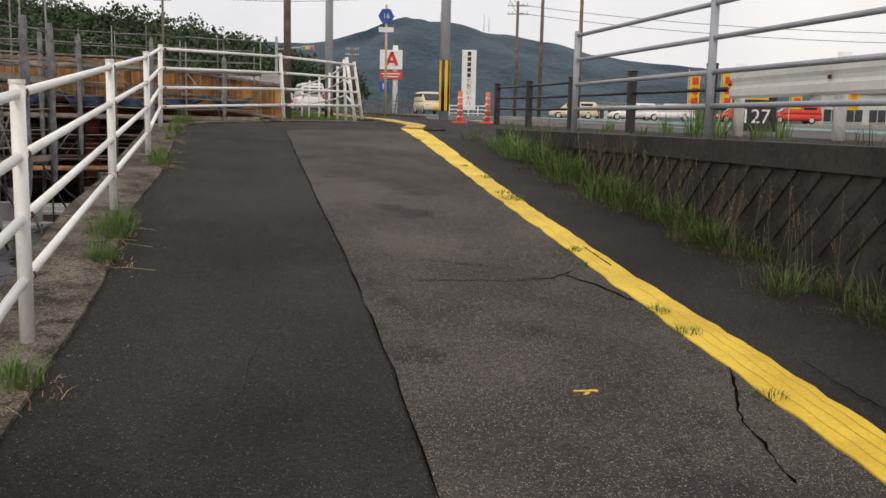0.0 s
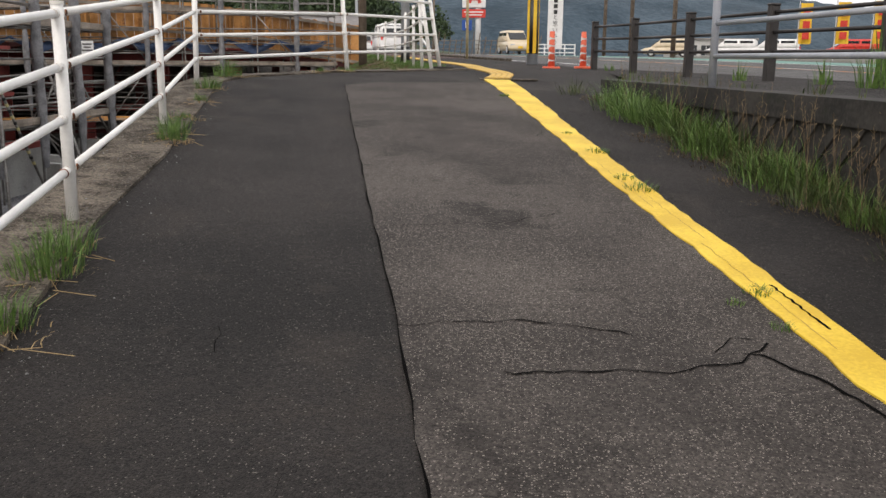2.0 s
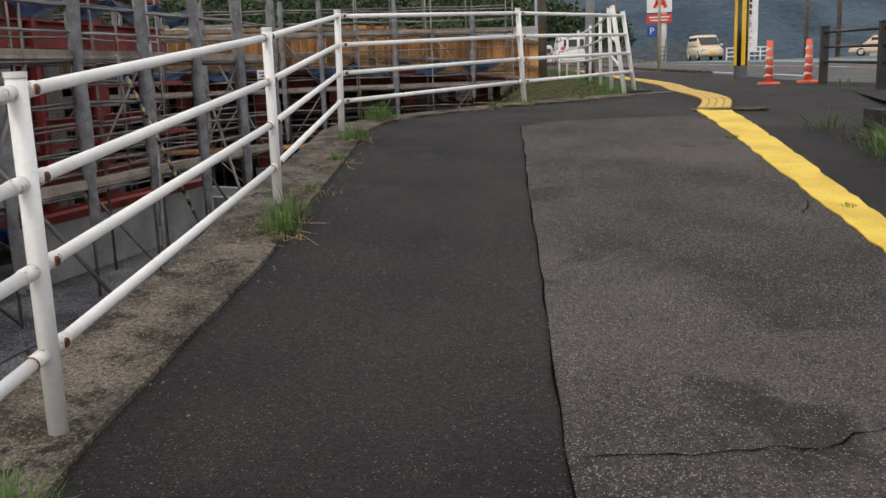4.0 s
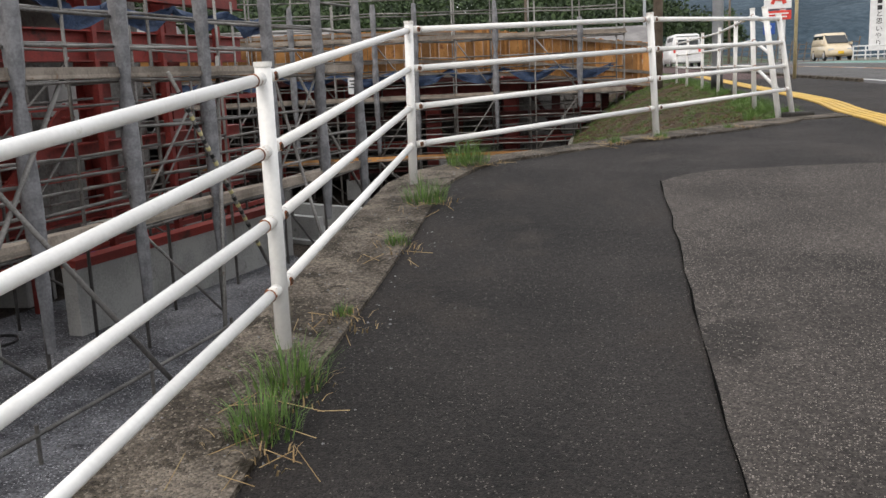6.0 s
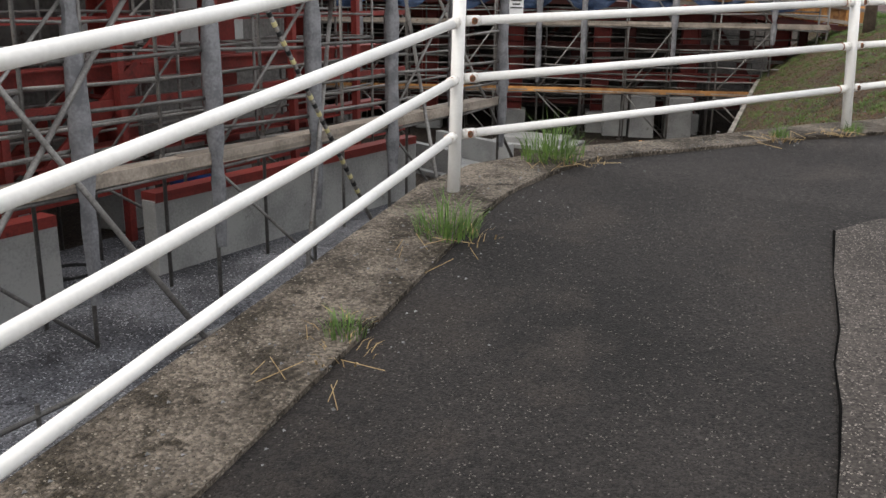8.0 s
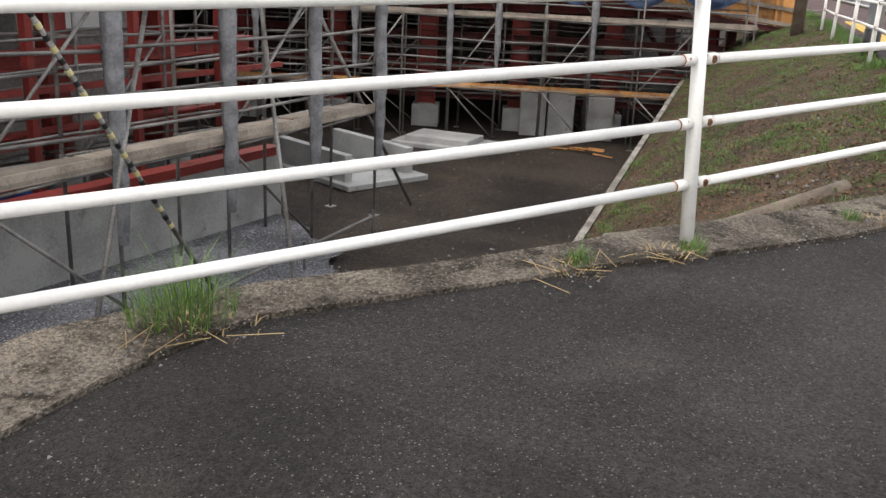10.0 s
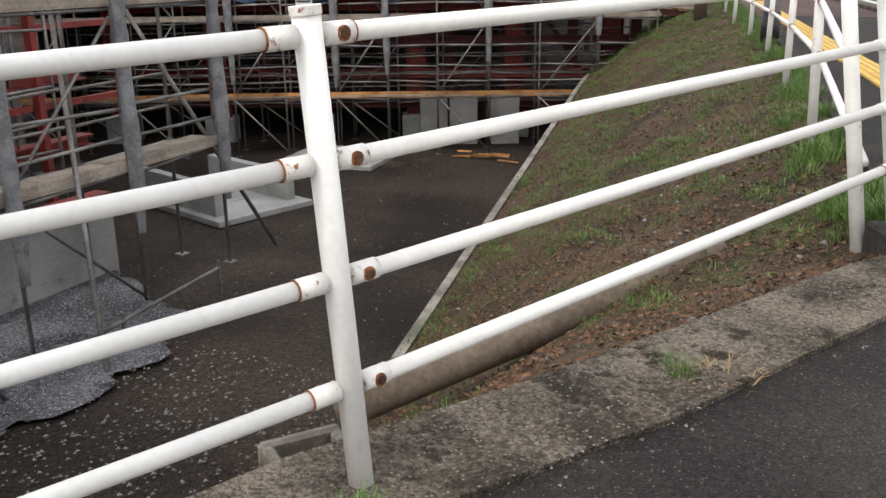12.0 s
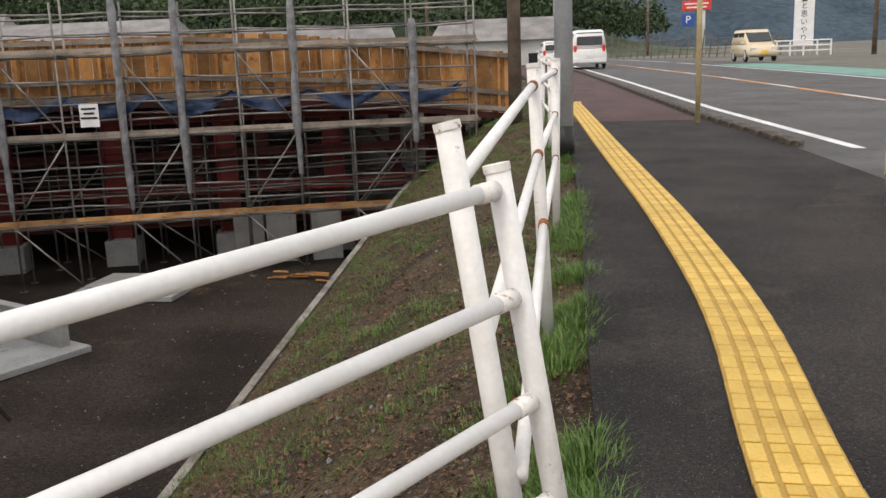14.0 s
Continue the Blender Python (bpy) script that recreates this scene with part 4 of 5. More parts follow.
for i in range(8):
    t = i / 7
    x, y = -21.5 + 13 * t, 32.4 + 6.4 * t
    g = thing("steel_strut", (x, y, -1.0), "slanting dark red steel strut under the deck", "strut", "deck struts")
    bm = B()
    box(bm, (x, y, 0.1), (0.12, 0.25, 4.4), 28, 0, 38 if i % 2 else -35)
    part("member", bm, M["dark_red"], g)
# backing walls added behind the steelwork, coloured dark as its shaded depth
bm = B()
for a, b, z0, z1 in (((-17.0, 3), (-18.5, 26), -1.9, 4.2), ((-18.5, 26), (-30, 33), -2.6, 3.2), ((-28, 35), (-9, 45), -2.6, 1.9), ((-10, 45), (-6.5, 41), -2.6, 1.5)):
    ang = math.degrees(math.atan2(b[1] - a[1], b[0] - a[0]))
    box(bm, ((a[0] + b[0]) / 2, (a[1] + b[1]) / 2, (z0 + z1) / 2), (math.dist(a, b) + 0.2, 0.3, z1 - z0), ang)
structure("backing_wall", bm, M["abutment"], "dark backing wall added for the shaded depth behind the steelwork", "abutment")
bm = B()
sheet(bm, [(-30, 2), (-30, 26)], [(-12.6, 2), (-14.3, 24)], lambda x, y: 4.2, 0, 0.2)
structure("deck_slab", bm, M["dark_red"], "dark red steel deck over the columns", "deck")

# low concrete wall with a red-painted top
lw = thing("low_wall", (-11.0, 16, -1.75), "low pale concrete wall with a red strip along its top", "wall", kind="structure")
for (a, b) in (((-10.7, 6.0), (-10.85, 10.6)), ((-10.86, 10.9), (-10.97, 14.2)), ((-11.0, 15.6), (-11.2, 21.6))):
    ang = math.degrees(math.atan2(b[1] - a[1], b[0] - a[0]))
    c = ((a[0] + b[0]) / 2, (a[1] + b[1]) / 2)
    bm = B()
    box(bm, (*c, -1.25), (math.dist(a, b), 0.25, 1.1), ang, bevel=0.01)
    p = part("wall_panel", bm, M["concrete_clean"], lw)
    bm = B()
    box(bm, (*c, -0.66), (math.dist(a, b) - 0.02, 0.27, 0.13), ang)
    part("red_strip", bm, M["red_steel"], p, "red painted strip")

for i in range(9):
    y = 7.0 + 1.9 * i
    fr = thing("steel_portal", (-12.0 - 0.12 * i, y, -1.75), "red painted steel portal with cross pieces", "steel portal", "red portals")
    x = -12.0 - 0.12 * i
    bm = B()
    box(bm, (x, y, 0.6), (0.12, 0.12, 4.7), 8)
    part("upright", bm, M["red_steel"], fr)
    for z in (-0.9, 0.35, 1.5):
        bm = B()
        box(bm, (x - 0.1, y + 0.9, z), (0.08, 1.75, 0.09), 4)
        part("cross_piece", bm, M["red_steel"], fr)
for i in range(6):
    y = 8.5 + 2.6 * i
    bm = B()
    box(bm, (-16.2, y, 0.4 + 0.5 * (i % 3)), (0.08, 1.8, 1.1), 4)
    tagged(part("cladding_panel", bm, M["wall_pale"]), "pale corrugated panel behind the red steelwork", "panel", "cladding panels")

# tarps, sagging between the standards
def tarp(a, b, z, sag, h, n, label, seed):
    rnd, bm, prev = random.Random(seed), B(), None
    for i in range(n * 8 + 1):
        f = i / (n * 8)
        s = abs(math.sin(f * n * math.pi))
        x, y = a[0] + (b[0] - a[0]) * f, a[1] + (b[1] - a[1]) * f
        top = z - sag * s
        row = [bm.verts.new((x + 0.06 * math.sin(k * 2 + i), y + 0.06 * math.cos(k + 2 * i), top - h * (0.35 + 0.65 * s) * k / 4 + rnd.uniform(-0.03, 0.03))) for k in range(5)]
        if prev:
            for k in range(4):
                bm.faces.new((prev[k], prev[k + 1], row[k + 1], row[k]))
        prev = row
    ob = part("tarpaulin", bm, M["tarp_blue"], None, "", True)
    return tagged(ob, label, "tarpaulin")


tarp((-10.4, 15.0), (-10.9, 21.0), 3.0, 0.12, 0.3, 4, "dark blue tarpaulin sagging between scaffold tubes", 1)
tarp((-20.2, 29.2), (-7.6, 35.9), 1.95, 0.2, 0.3, 8, "dark blue tarpaulin gathered below the formwork", 2)
bm = B()
box(bm, (-14.85, 31.72, 1.55), (0.4, 0.02, 0.5), 28)
notice = tagged(part("notice_board", bm, M["white"]), "small white and green site notice hung on the scaffold", "notice")
bm = B()
for k, w in enumerate((0.3, 0.22, 0.34)):
    box(bm, (-14.843, 31.702, 1.7 - 0.1 * k), (w, 0.01, 0.04), 28)
o = part("lettering", bm, M["black"], notice)

# precast concrete pieces lying in the pit
def u_channel(at, rz, length=2.3, w=1.55, h=0.8, t=0.14):
    c = thing("concrete_channel", at, "pale precast concrete U channel lying on the soil", "precast channel")
    for s in (-1, 1):
        bm = B()
        box(bm, (0, s * (w / 2 - t / 2), h / 2), (length, t, h), bevel=0.012)
        bmesh.ops.transform(bm, matrix=pose(*at, 0, 0, rz), verts=bm.verts)
        part("side_wall", bm, M["concrete_clean"], c)
    bm = B()
    box(bm, (0.1, 0, 0.06), (length + 0.5, w + 0.35, 0.12), bevel=0.012)
    bmesh.ops.transform(bm, matrix=pose(*at, 0, 0, rz), verts=bm.verts)
    part("base_slab", bm, M["concrete_clean"], c)


u_channel((-14.05, 27.1, -2.35), -16, 2.8, 1.9, 0.70, 0.2)
fs = thing("footing_slab", (-14.0, 31.6, -2.35), "pale stepped concrete footing on the pit floor", "footing")
for sx, sy, z, h in ((2.5, 1.7, 0.05, 0.12), (1.8, 1.2, 0.17, 0.2)):
    bm = B()
    box(bm, (-14.0, 31.6, -2.35 + z), (sx, sy, h), 8, bevel=0.015)
    part("step", bm, M["concrete_clean"], fs)
for x, y in ((-13.05, 35.0), (-12.25, 35.2), (-11.2, 35.6), (-9.2, 36.6)):
    bm = B()
    box(bm, (x, y, -1.75), (0.75, 0.6, 1.3), 28, bevel=0.02)
    tagged(part("concrete_block", bm, M["concrete_clean"]), "upright pale concrete block under the bridge", "concrete block", "blocks under the bridge")

# blue sheet, boards and hoses by the low wall
bm = B()
bmesh.ops.create_icosphere(bm, subdivisions=3, radius=0.5)
for v in bm.verts:
    v.co = Vector((v.co.x * 1.6 + 0.1 * noise.noise(v.co * 5), v.co.y * 0.7, v.co.z * 0.7)) * (1 + 0.35 * noise.noise(v.co * 4)) * 0.8 + Vector((-13.6, 18.7, -1.4))
tagged(part("blue_sheet", bm, M["blue"], None, "", True), "crumpled bright blue plastic sheet heap", "sheet")
for i in range(9):
    bm = B()
    box(bm, (-13.1 + 0.1 * (i % 3), 13.0 + 0.05 * i, -1.68 + 0.07 * i), (0.3, 2.2, 0.06), 8 + 3 * math.sin(i * 5), bevel=0.005)
    tagged(part("timber", bm, M["form_wood"]), "pale sawn timber in a low stack", "timber", "stack of timber")
bm = B()
last = None
for i in range(90):
    a = i * 0.35
    p = (-11.9 + (0.3 + 0.03 * math.sin(a * 3)) * math.cos(a), 14.9 + 0.42 * math.sin(a), -1.72 + 0.0008 * i)
    if last:
        tube(bm, last, p, 0.012, 5, cap=False)
    last = p
tagged(part("hose", bm, M["black"]), "coiled black hose on the ground", "hose")
bm = B()
tube(bm, (-4.1, 16.6, -0.02), (-2.35, 17.85, 0.78), 0.1, 16)
tagged(part("drain_pipe", bm, M["bark"], None, "", True), "dull brown drain pipe lying on the earth slope", "pipe")
for p, q in (((-8.0, 10.5, -1.7), (-9.5, 14.4, 1.9)), ((-8.7, 16.0, -1.7), (-10.2, 18.4, 2.2)), ((-8.6, 19.0, -1.72), (-10.6, 20.6, 1.9)), ((-7.8, 14.0, -1.7), (-9.7, 12.2, 2.2)), ((-9.8, 23.5, -1.72), (-11.0, 22.0, 2.0))):
    tagged(part("raking_tube", tube(B(), p, q, 0.03, 8), M["galv"], None, "", True), "grey steel tube raking against the scaffold", "tube", "raking tubes")
warn = thing("warning_tube", (-9.0, 18.1, -1.72), "grey raking tube wound with black and yellow warning tape", "tube")
w0, w1 = Vector((-9.0, 18.12, -1.72)), Vector((-9.0, 15.7, 1.95))
core = part("tube", tube(B(), w0, w1, 0.026, 10), M["galv"], warn, "", True)
wd = (w1 - w0).normalized()
for k in range(22):
    c = w0 + wd * (1.3 + 0.13 * k)
    part("tape_band", tube(B(), c, c + wd * 0.06, 0.031, 10), M["black"] if k % 2 else M["tape_yellow"], core, "black band" if k % 2 else "pale yellow band")
# things lying about the pit and the kerb
drain = thing("drain_box", (-2.9, 14.7, 0.55), "small weathered concrete drain box beside the kerb", "drain box")
for dx, dy, sx, sy in ((0, -0.08, 0.24, 0.035), (0, 0.08, 0.24, 0.035), (-0.1, 0, 0.035, 0.126), (0.1, 0, 0.035, 0.126)):
    bm = B()
    box(bm, (0, 0, 0), (sx, sy, 0.5), bevel=0.01)
    bmesh.ops.transform(bm, matrix=pose(-2.9, 14.7, 0.8, 0, 0, 55) @ Matrix.Translation((dx, dy, 0)), verts=bm.verts)
    part("side", bm, M["concrete_edge"], drain)
rnd = random.Random(52)
for k in range(9):
    bm = B()
    box(bm, (0, 0, 0), (rnd.uniform(0.35, 0.8), 0.07, 0.03), bevel=0.004)
    bmesh.ops.transform(bm, matrix=pose(-10.6 + rnd.uniform(-0.7, 0.7), 33.2 + rnd.uniform(-0.25, 0.25), -2.31 + 0.015 * k, 0, rnd.uniform(-3, 3), rnd.uniform(-25, 40)), verts=bm.verts)
    tagged(part("timber_offcut", bm, M["form_wood"]), "orange timber offcut lying on the soil", "timber", "timber offcuts")
tagged(part("ground_rail", tube(B(), (-7.4, 8.2, -1.4), (-9.2, 21.5, -1.4), 0.024, 8), M["galv"]), "low steel tube rail above the gravel", "tube")
for i in range(8):
    f = i / 7
    part("ground_rail_post", tube(B(), (-7.4 - 1.8 * f, 8.2 + 13.3 * f, -1.75), (-7.4 - 1.8 * f, 8.2 + 13.3 * f, -1.3), 0.022, 8), M["galv"], bpy.data.objects["ground_rail"])

# ---- grass and weeds ----
def tufts(name, material, label, spots, seed, height=0.25, blades=40, spread=0.12, lean=0.5, width=0.006, kind="", group="", category="grass"):
    """Clumps of bent blades, given as (x, y, z, size)."""
    rnd, bm = random.Random(seed), B()
    for x, y, z, s in spots:
        for _ in range(int(blades * s)):
            a, r = rnd.uniform(0, math.tau), spread * s * math.sqrt(rnd.random())
            core = 1 - r / (spread * s)
            h = height * s * rnd.uniform(0.35, 1.0) * (0.55 + 0.75 * core)
            d = a + rnd.gauss(0, 0.7)
            l = lean * h * rnd.uniform(0.2, 1.2) * (1.2 - 0.6 * core)
            px, py = x + r * math.cos(a), y + r * math.sin(a)
            w = width * rnd.uniform(0.6, 1.4)
            sx, sy = -math.sin(d) * w, math.cos(d) * w
            mx, my = px + 0.35 * l * math.cos(d), py + 0.35 * l * math.sin(d)
            v = [bm.verts.new(c) for c in ((px - sx, py - sy, z - 0.01), (px + sx, py + sy, z - 0.01), (mx + sx * 0.8, my + sy * 0.8, z + h * 0.6), (mx - sx * 0.8, my - sy * 0.8, z + h * 0.6), (px + l * math.cos(d), py + l * math.sin(d), z + h))]
            bm.faces.new((v[0], v[1], v[2], v[3]))
            bm.faces.new((v[3], v[2], v[4]))
    ob = part(name, bm, material)
    return tagged(ob, label, category, group, kind)


def kerb_spot(f, y, s):
    a, b = line(KERB_IN, [y])[0][0], line(KERB_OUT, [y])[0][0]
    x = a + (b - a) * f
    return (x, y, gz(x, y) + 0.02, s)


KERB_TUFTS = [(0.15, 2.6, 0.8), (0.12, 4.6, 0.8), (0.1, 5.2, 1.1), (0.05, 5.5, 0.9), (0.05, 8.3, 0.8), (0.1, 8.62, 0.9), (0.1, 9.3, 0.3), (0.1, 10.35, 0.45), (0.12, 11.3, 0.9), (0.5, 12.65, 1.15), (0.1, 14.35, 0.4), (0.2, 13.9, 0.4), (0.4, 15.4, 0.35)]
for f, y, s in KERB_TUFTS:
    tufts("grass_tuft", M["grass"], "green grass tuft growing on the kerb", [kerb_spot(f, y, s)], int(y * 100), 0.22, 190, 0.15, 0.9, 0.0022, group="kerb tufts")
rnd = random.Random(31)
tufts("dry_straw", M["grass_dry"], "flattened dry straw on the kerb edge", [kerb_spot(rnd.uniform(-0.15, 0.2), y + rnd.uniform(-0.15, 0.05), 0.8) for f, y, s in KERB_TUFTS for _ in range(2)], 5, 0.05, 22, 0.14, 3.0, 0.0028, "stuff")
# flat straws beside the tufts
bm = B()
for f, y, s in KERB_TUFTS[:12]:
    for _ in range(7):
        x, yy, z, _s = kerb_spot(rnd.uniform(-0.3, 0.5), y - rnd.uniform(0.0, 0.3), 1)
        a, l = rnd.uniform(-2.2, 0.9), rnd.uniform(0.06, 0.2)
        tube(bm, (x, yy, z + 0.012), (x + l * math.cos(a), yy + l * math.sin(a), gz(x + l * math.cos(a), yy + l * math.sin(a)) + rnd.uniform(0.012, 0.03)), 0.0016, 3, cap=False)
tagged(part("straw_stalks", bm, M["grass_dry"]), "pale dry stalks lying over the kerb edge", "straw", kind="stuff")

# weeds along the foot of the retaining wall
def wall_spots(n, y_mid, y_dev, out, low, high):
    res = []
    while len(res) < n:
        y = rnd.gauss(y_mid, y_dev)
        x = line(WALL, [y])[0][0] - abs(rnd.gauss(0, out)) - 0.02
        if 1.5 < y < 12.5 and noise.noise((x * 1.5, y * 1.5, 2)) > -0.25:
            res.append((x, y, gz(x, y), rnd.uniform(low, high)))
    return res


tufts("wall_weeds", M["weed"], "dull green and brown weeds along the wall foot", wall_spots(230, 7.5, 3.0, 0.16, 0.4, 1.2), 7, 0.24, 46, 0.17, 1.3, 0.0026, "stuff", category="weeds")
tufts("wall_grass", M["grass"], "fresh green grass along the wall foot", wall_spots(120, 9.3, 1.5, 0.16, 0.4, 1.25), 8, 0.33, 52, 0.17, 1.4, 0.0026, "stuff")
tufts("wall_straw", M["straw_brown"], "matted brown dead grass at the wall foot", wall_spots(230, 7.0, 3.0, 0.26, 0.5, 1.0), 18, 0.05, 40, 0.2, 3.0, 0.002, "stuff", category="straw")
bm = B()
for x, y, z, sz in wall_spots(170, 6.5, 2.4, 0.15, 0.5, 1.0):
    h, a = 0.62 * sz, rnd.uniform(0, math.tau)
    tip = (x + 0.1 * math.cos(a), y + 0.1 * math.sin(a), z + h)
    tube(bm, (x, y, z - 0.01), tip, 0.0018, 3, 0.001, cap=False)
    for k in range(5):
        f = 1 - 0.06 * k
        c = Vector((x, y, z)).lerp(Vector(tip), f)
        a += 2.2
        tube(bm, c, c + Vector((0.022 * math.cos(a), 0.022 * math.sin(a), 0.02)), 0.0022, 3, 0.0006, cap=False)
tagged(part("seed_stalks", bm, M["straw_brown"]), "thin dry seed stalks standing before the wall", "weeds", kind="stuff")
spots = [(x + 0.1 + rnd.uniform(-0.05, 0.25), y, 1.09, rnd.uniform(0.4, 0.9)) for y in [2 + 0.13 * i for i in range(80)] for x in [line(WALL, [y])[0][0]] if rnd.random() < 0.5]
tufts("coping_weeds", M["weed"], "sparse dry weeds on the wall top", spots, 9, 0.22, 14, 0.12, 0.7, 0.004, "stuff", category="weeds")
for x, y, s in ((3.2, 9.9, 1.6), (3.6, 8.9, 1.2), (3.55, 9.5, 1.0), (3.0, 11.4, 1.0), (2.6, 13.4, 0.9), (1.5, 19.2, 0.9), (3.1, 10.2, 1.9)):
    tufts("roadside_weed", M["grass"], "green weed growing through the verge", [(x, y, 1.085, s)], int(x * 70 + y), 0.3, 40, 0.1, 0.5, group="verge weeds", category="weed")
for x, y, s in ((0.5, 8.6, 0.9), (0.69, 7.4, 1.1), (0.62, 7.7, 0.8), (0.98, 5.5, 0.7), (1.22, 4.1, 0.8), (1.3, 3.75, 0.8), (1.42, 2.9, 0.7), (0.98, 5.1, 0.5), (0.85, 5.35, 0.4), (-0.3, 11.8, 0.6), (0.3, 9.4, 0.5)):
    tufts("crack_weed", M["grass"], "small weed growing out of the strip crack", [(x, y, gz(x, y) + 0.012, s)], int(x * 90 + y * 7) + 400, 0.06, 110, 0.10, 1.4, 0.0020, group="strip weeds", category="weed")

# embankment cover: grass at the verge, leaf litter on the slope
spots = []
for i in range(1000):
    y = 17.5 + 26 * rnd.random() ** 1.5
    f = abs(rnd.gauss(0, 0.04))
    x, y, z = emb_point(min(f, 0.9), y)
    if noise.noise((x * 1.6, y * 1.1, 6)) > -0.12 and f < 0.1:
        spots.append((x - 0.05, y, z, rnd.uniform(0.3, 1.0)))
tufts("verge_grass", M["grass"], "bright green grass along the pavement edge", spots, 11, 0.15, 55, 0.13, 0.9, 0.0026, "stuff")
spots = []
for i in range(3400):
    y, f = rnd.uniform(15.6, 40), rnd.uniform(0.05, 0.97)
    x, y, z = emb_point(f, y)
    if noise.noise((x * 0.9, y * 0.9, 5)) > 0.02 + (0.25 if y < 17 else -0.12 - 0.2 * (f < 0.45)):
        spots.append((x, y, z, rnd.uniform(0.2, 0.75)))
tufts("slope_grass", M["grass"], "thin patchy grass on the earth slope", spots, 12, 0.075, 60, 0.26, 1.3, 0.0026, "stuff")
bm = B()
for i in range(30000):
    y = 14.6 + 20 * rnd.random() ** 1.7
    f = rnd.uniform(0.02, 0.98)
    x, y, z = emb_point(f, y)
    s, a, t = rnd.uniform(0.007, 0.024), rnd.uniform(0, 6.3), rnd.uniform(-0.5, 0.5)
    c, d = math.cos(a) * s, math.sin(a) * s
    bm.faces.new([bm.verts.new(p) for p in ((x - c, y - d, z + 0.012), (x + d * 0.5, y - c * 0.5, z + 0.018 + t * s), (x + c, y + d, z + 0.014), (x - d * 0.5, y + c * 0.5, z + 0.02 - t * s))])
tagged(part("leaf_litter", bm, M["litter"]), "brown dead leaves strewn over the slope", "leaves", kind="stuff")
scatter("slope_stones", M["stone_chip"], "small stones on the earth slope", 700, lambda r: emb_point(r.uniform(0.02, 0.98), 14.7 + 14 * r.random() ** 1.5), 0.022, 15)
# kerb grit
scatter("kerb_grit", M["stone_chip"], "fine grit lying on kerb and asphalt", 900, lambda r: (lambda y: (lambda x: (x, y, gz(x, y) + 0.02))(line(KERB_IN, [y])[0][0] + r.gauss(-0.1, 0.18)))(r.uniform(2, 16.5)), 0.007, 16)

# ---- poles, signs and wires ----
def pole(name, at, height, r0, r1, material, label, category):
    t = thing(name, at, label, category)
    part("shaft", tube(B(), (at[0], at[1], at[2] - 0.2), (at[0], at[1], at[2] + height), r0, 16, r1), material, t, "", True)
    return t


lp = pole("lamp_pole", (-3.36, 26.6, 1.26), 8, 0.12, 0.10, M["pole_grey"], "tall grey steel pole in the grass verge", "pole")
part("base_band", tube(B(), (-3.36, 26.6, 1.2), (-3.36, 26.6, 1.62), 0.127, 16), M["black"], lp, "dark band at the foot", True)
pole("utility_pole", (-5.9, 34.3, 0.6), 10, 0.15, 0.12, M["bark"], "brown utility pole behind the fence", "pole")
sp = pole("striped_pole", (0.06, 23.2, 1.2), 9, 0.13, 0.11, M["pole_grey"], "grey utility pole with a black and yellow warning sleeve", "pole")
sleeve = part("warning_sleeve", tube(B(), (0.06, 23.2, 1.45), (0.06, 23.2, 2.75), 0.135, 16), M["black"], sp, "black warning sleeve", True)
for k in range(5):
    a = k * math.tau / 5
    bm = B()
    box(bm, (0.06 + 0.132 * math.cos(a), 23.2 + 0.132 * math.sin(a), 2.1), (0.012, 0.08, 1.28), math.degrees(a))
    part("yellow_stripe", bm, M["flag_yellow"], sleeve, "yellow stripe")
box_bm = B()
box(box_bm, (-0.1, 23.15, 5.2), (0.35, 0.3, 0.6), bevel=0.03)
part("pole_box", box_bm, M["pole_grey"], sp)


def utility(x, y, h, label, arms=2):
    t = pole("utility_pole", (x, y, 1.6), h, 0.16, 0.11, M["bark"], label, "pole")
    for k in range(arms):
        z = 1.6 + h - 0.4 - 0.7 * k
        bm = B()
        box(bm, (x, y, z), (1.8, 0.09, 0.09))
        arm = part("crossarm", bm, M["pole_grey"], t)
        for j in (-0.8, -0.45, 0.45, 0.8):
            part("insulator", tube(B(), (x + j, y, z + 0.04), (x + j, y, z + 0.24), 0.05, 8, 0.03), M["ceramic"], arm)
    return t


utility(6.3, 80, 10.0, "weathered utility pole with two crossarms and insulators")
utility(7.4, 70, 11.5, "brown utility pole beside the road")
utility(-29.0, 95, 13.0, "grey utility pole with crossarms before the forest", 3)
utility(9.2, 62, 9.0, "brown utility pole leaning beside the car park", 1)
utility(-12.0, 120, 9.0, "far utility pole beside the road")


def wire(p, q, sag):
    bm, prev, prev_p = B(), None, None
    p, q = Vector(p), Vector(q)
    for i in range(13):
        f = i / 12
        c = p.lerp(q, f) - Vector((0, 0, sag * 4 * f * (1 - f)))
        if prev_p is not None:
            tube(bm, prev_p, c, 0.02, 4, cap=False)
        prev_p = c
    return tagged(part("cable", bm, M["black"]), "thin black overhead cable", "cable", "overhead cables")


for dz in (0.0, -0.7):
    wire((-29, 95, 14.2 + dz), (7.4, 70, 12.7 + dz), 1.2)
    wire((7.4, 70, 12.7 + dz), (40, 40, 13.0 + dz), 1.2)
    wire((6.3, 80, 11.3 + dz), (48, 60, 8.0 + dz), 1.0)
    wire((0.06, 23.2, 9.8 + dz), (6.3, 80, 11.2 + dz), 0.8)
wire((-5.9, 34.3, 10.2), (0.06, 23.2, 9.6), 0.3)
wire((-5.9, 34.3, 9.9), (-29, 95, 13.5), 1.0)

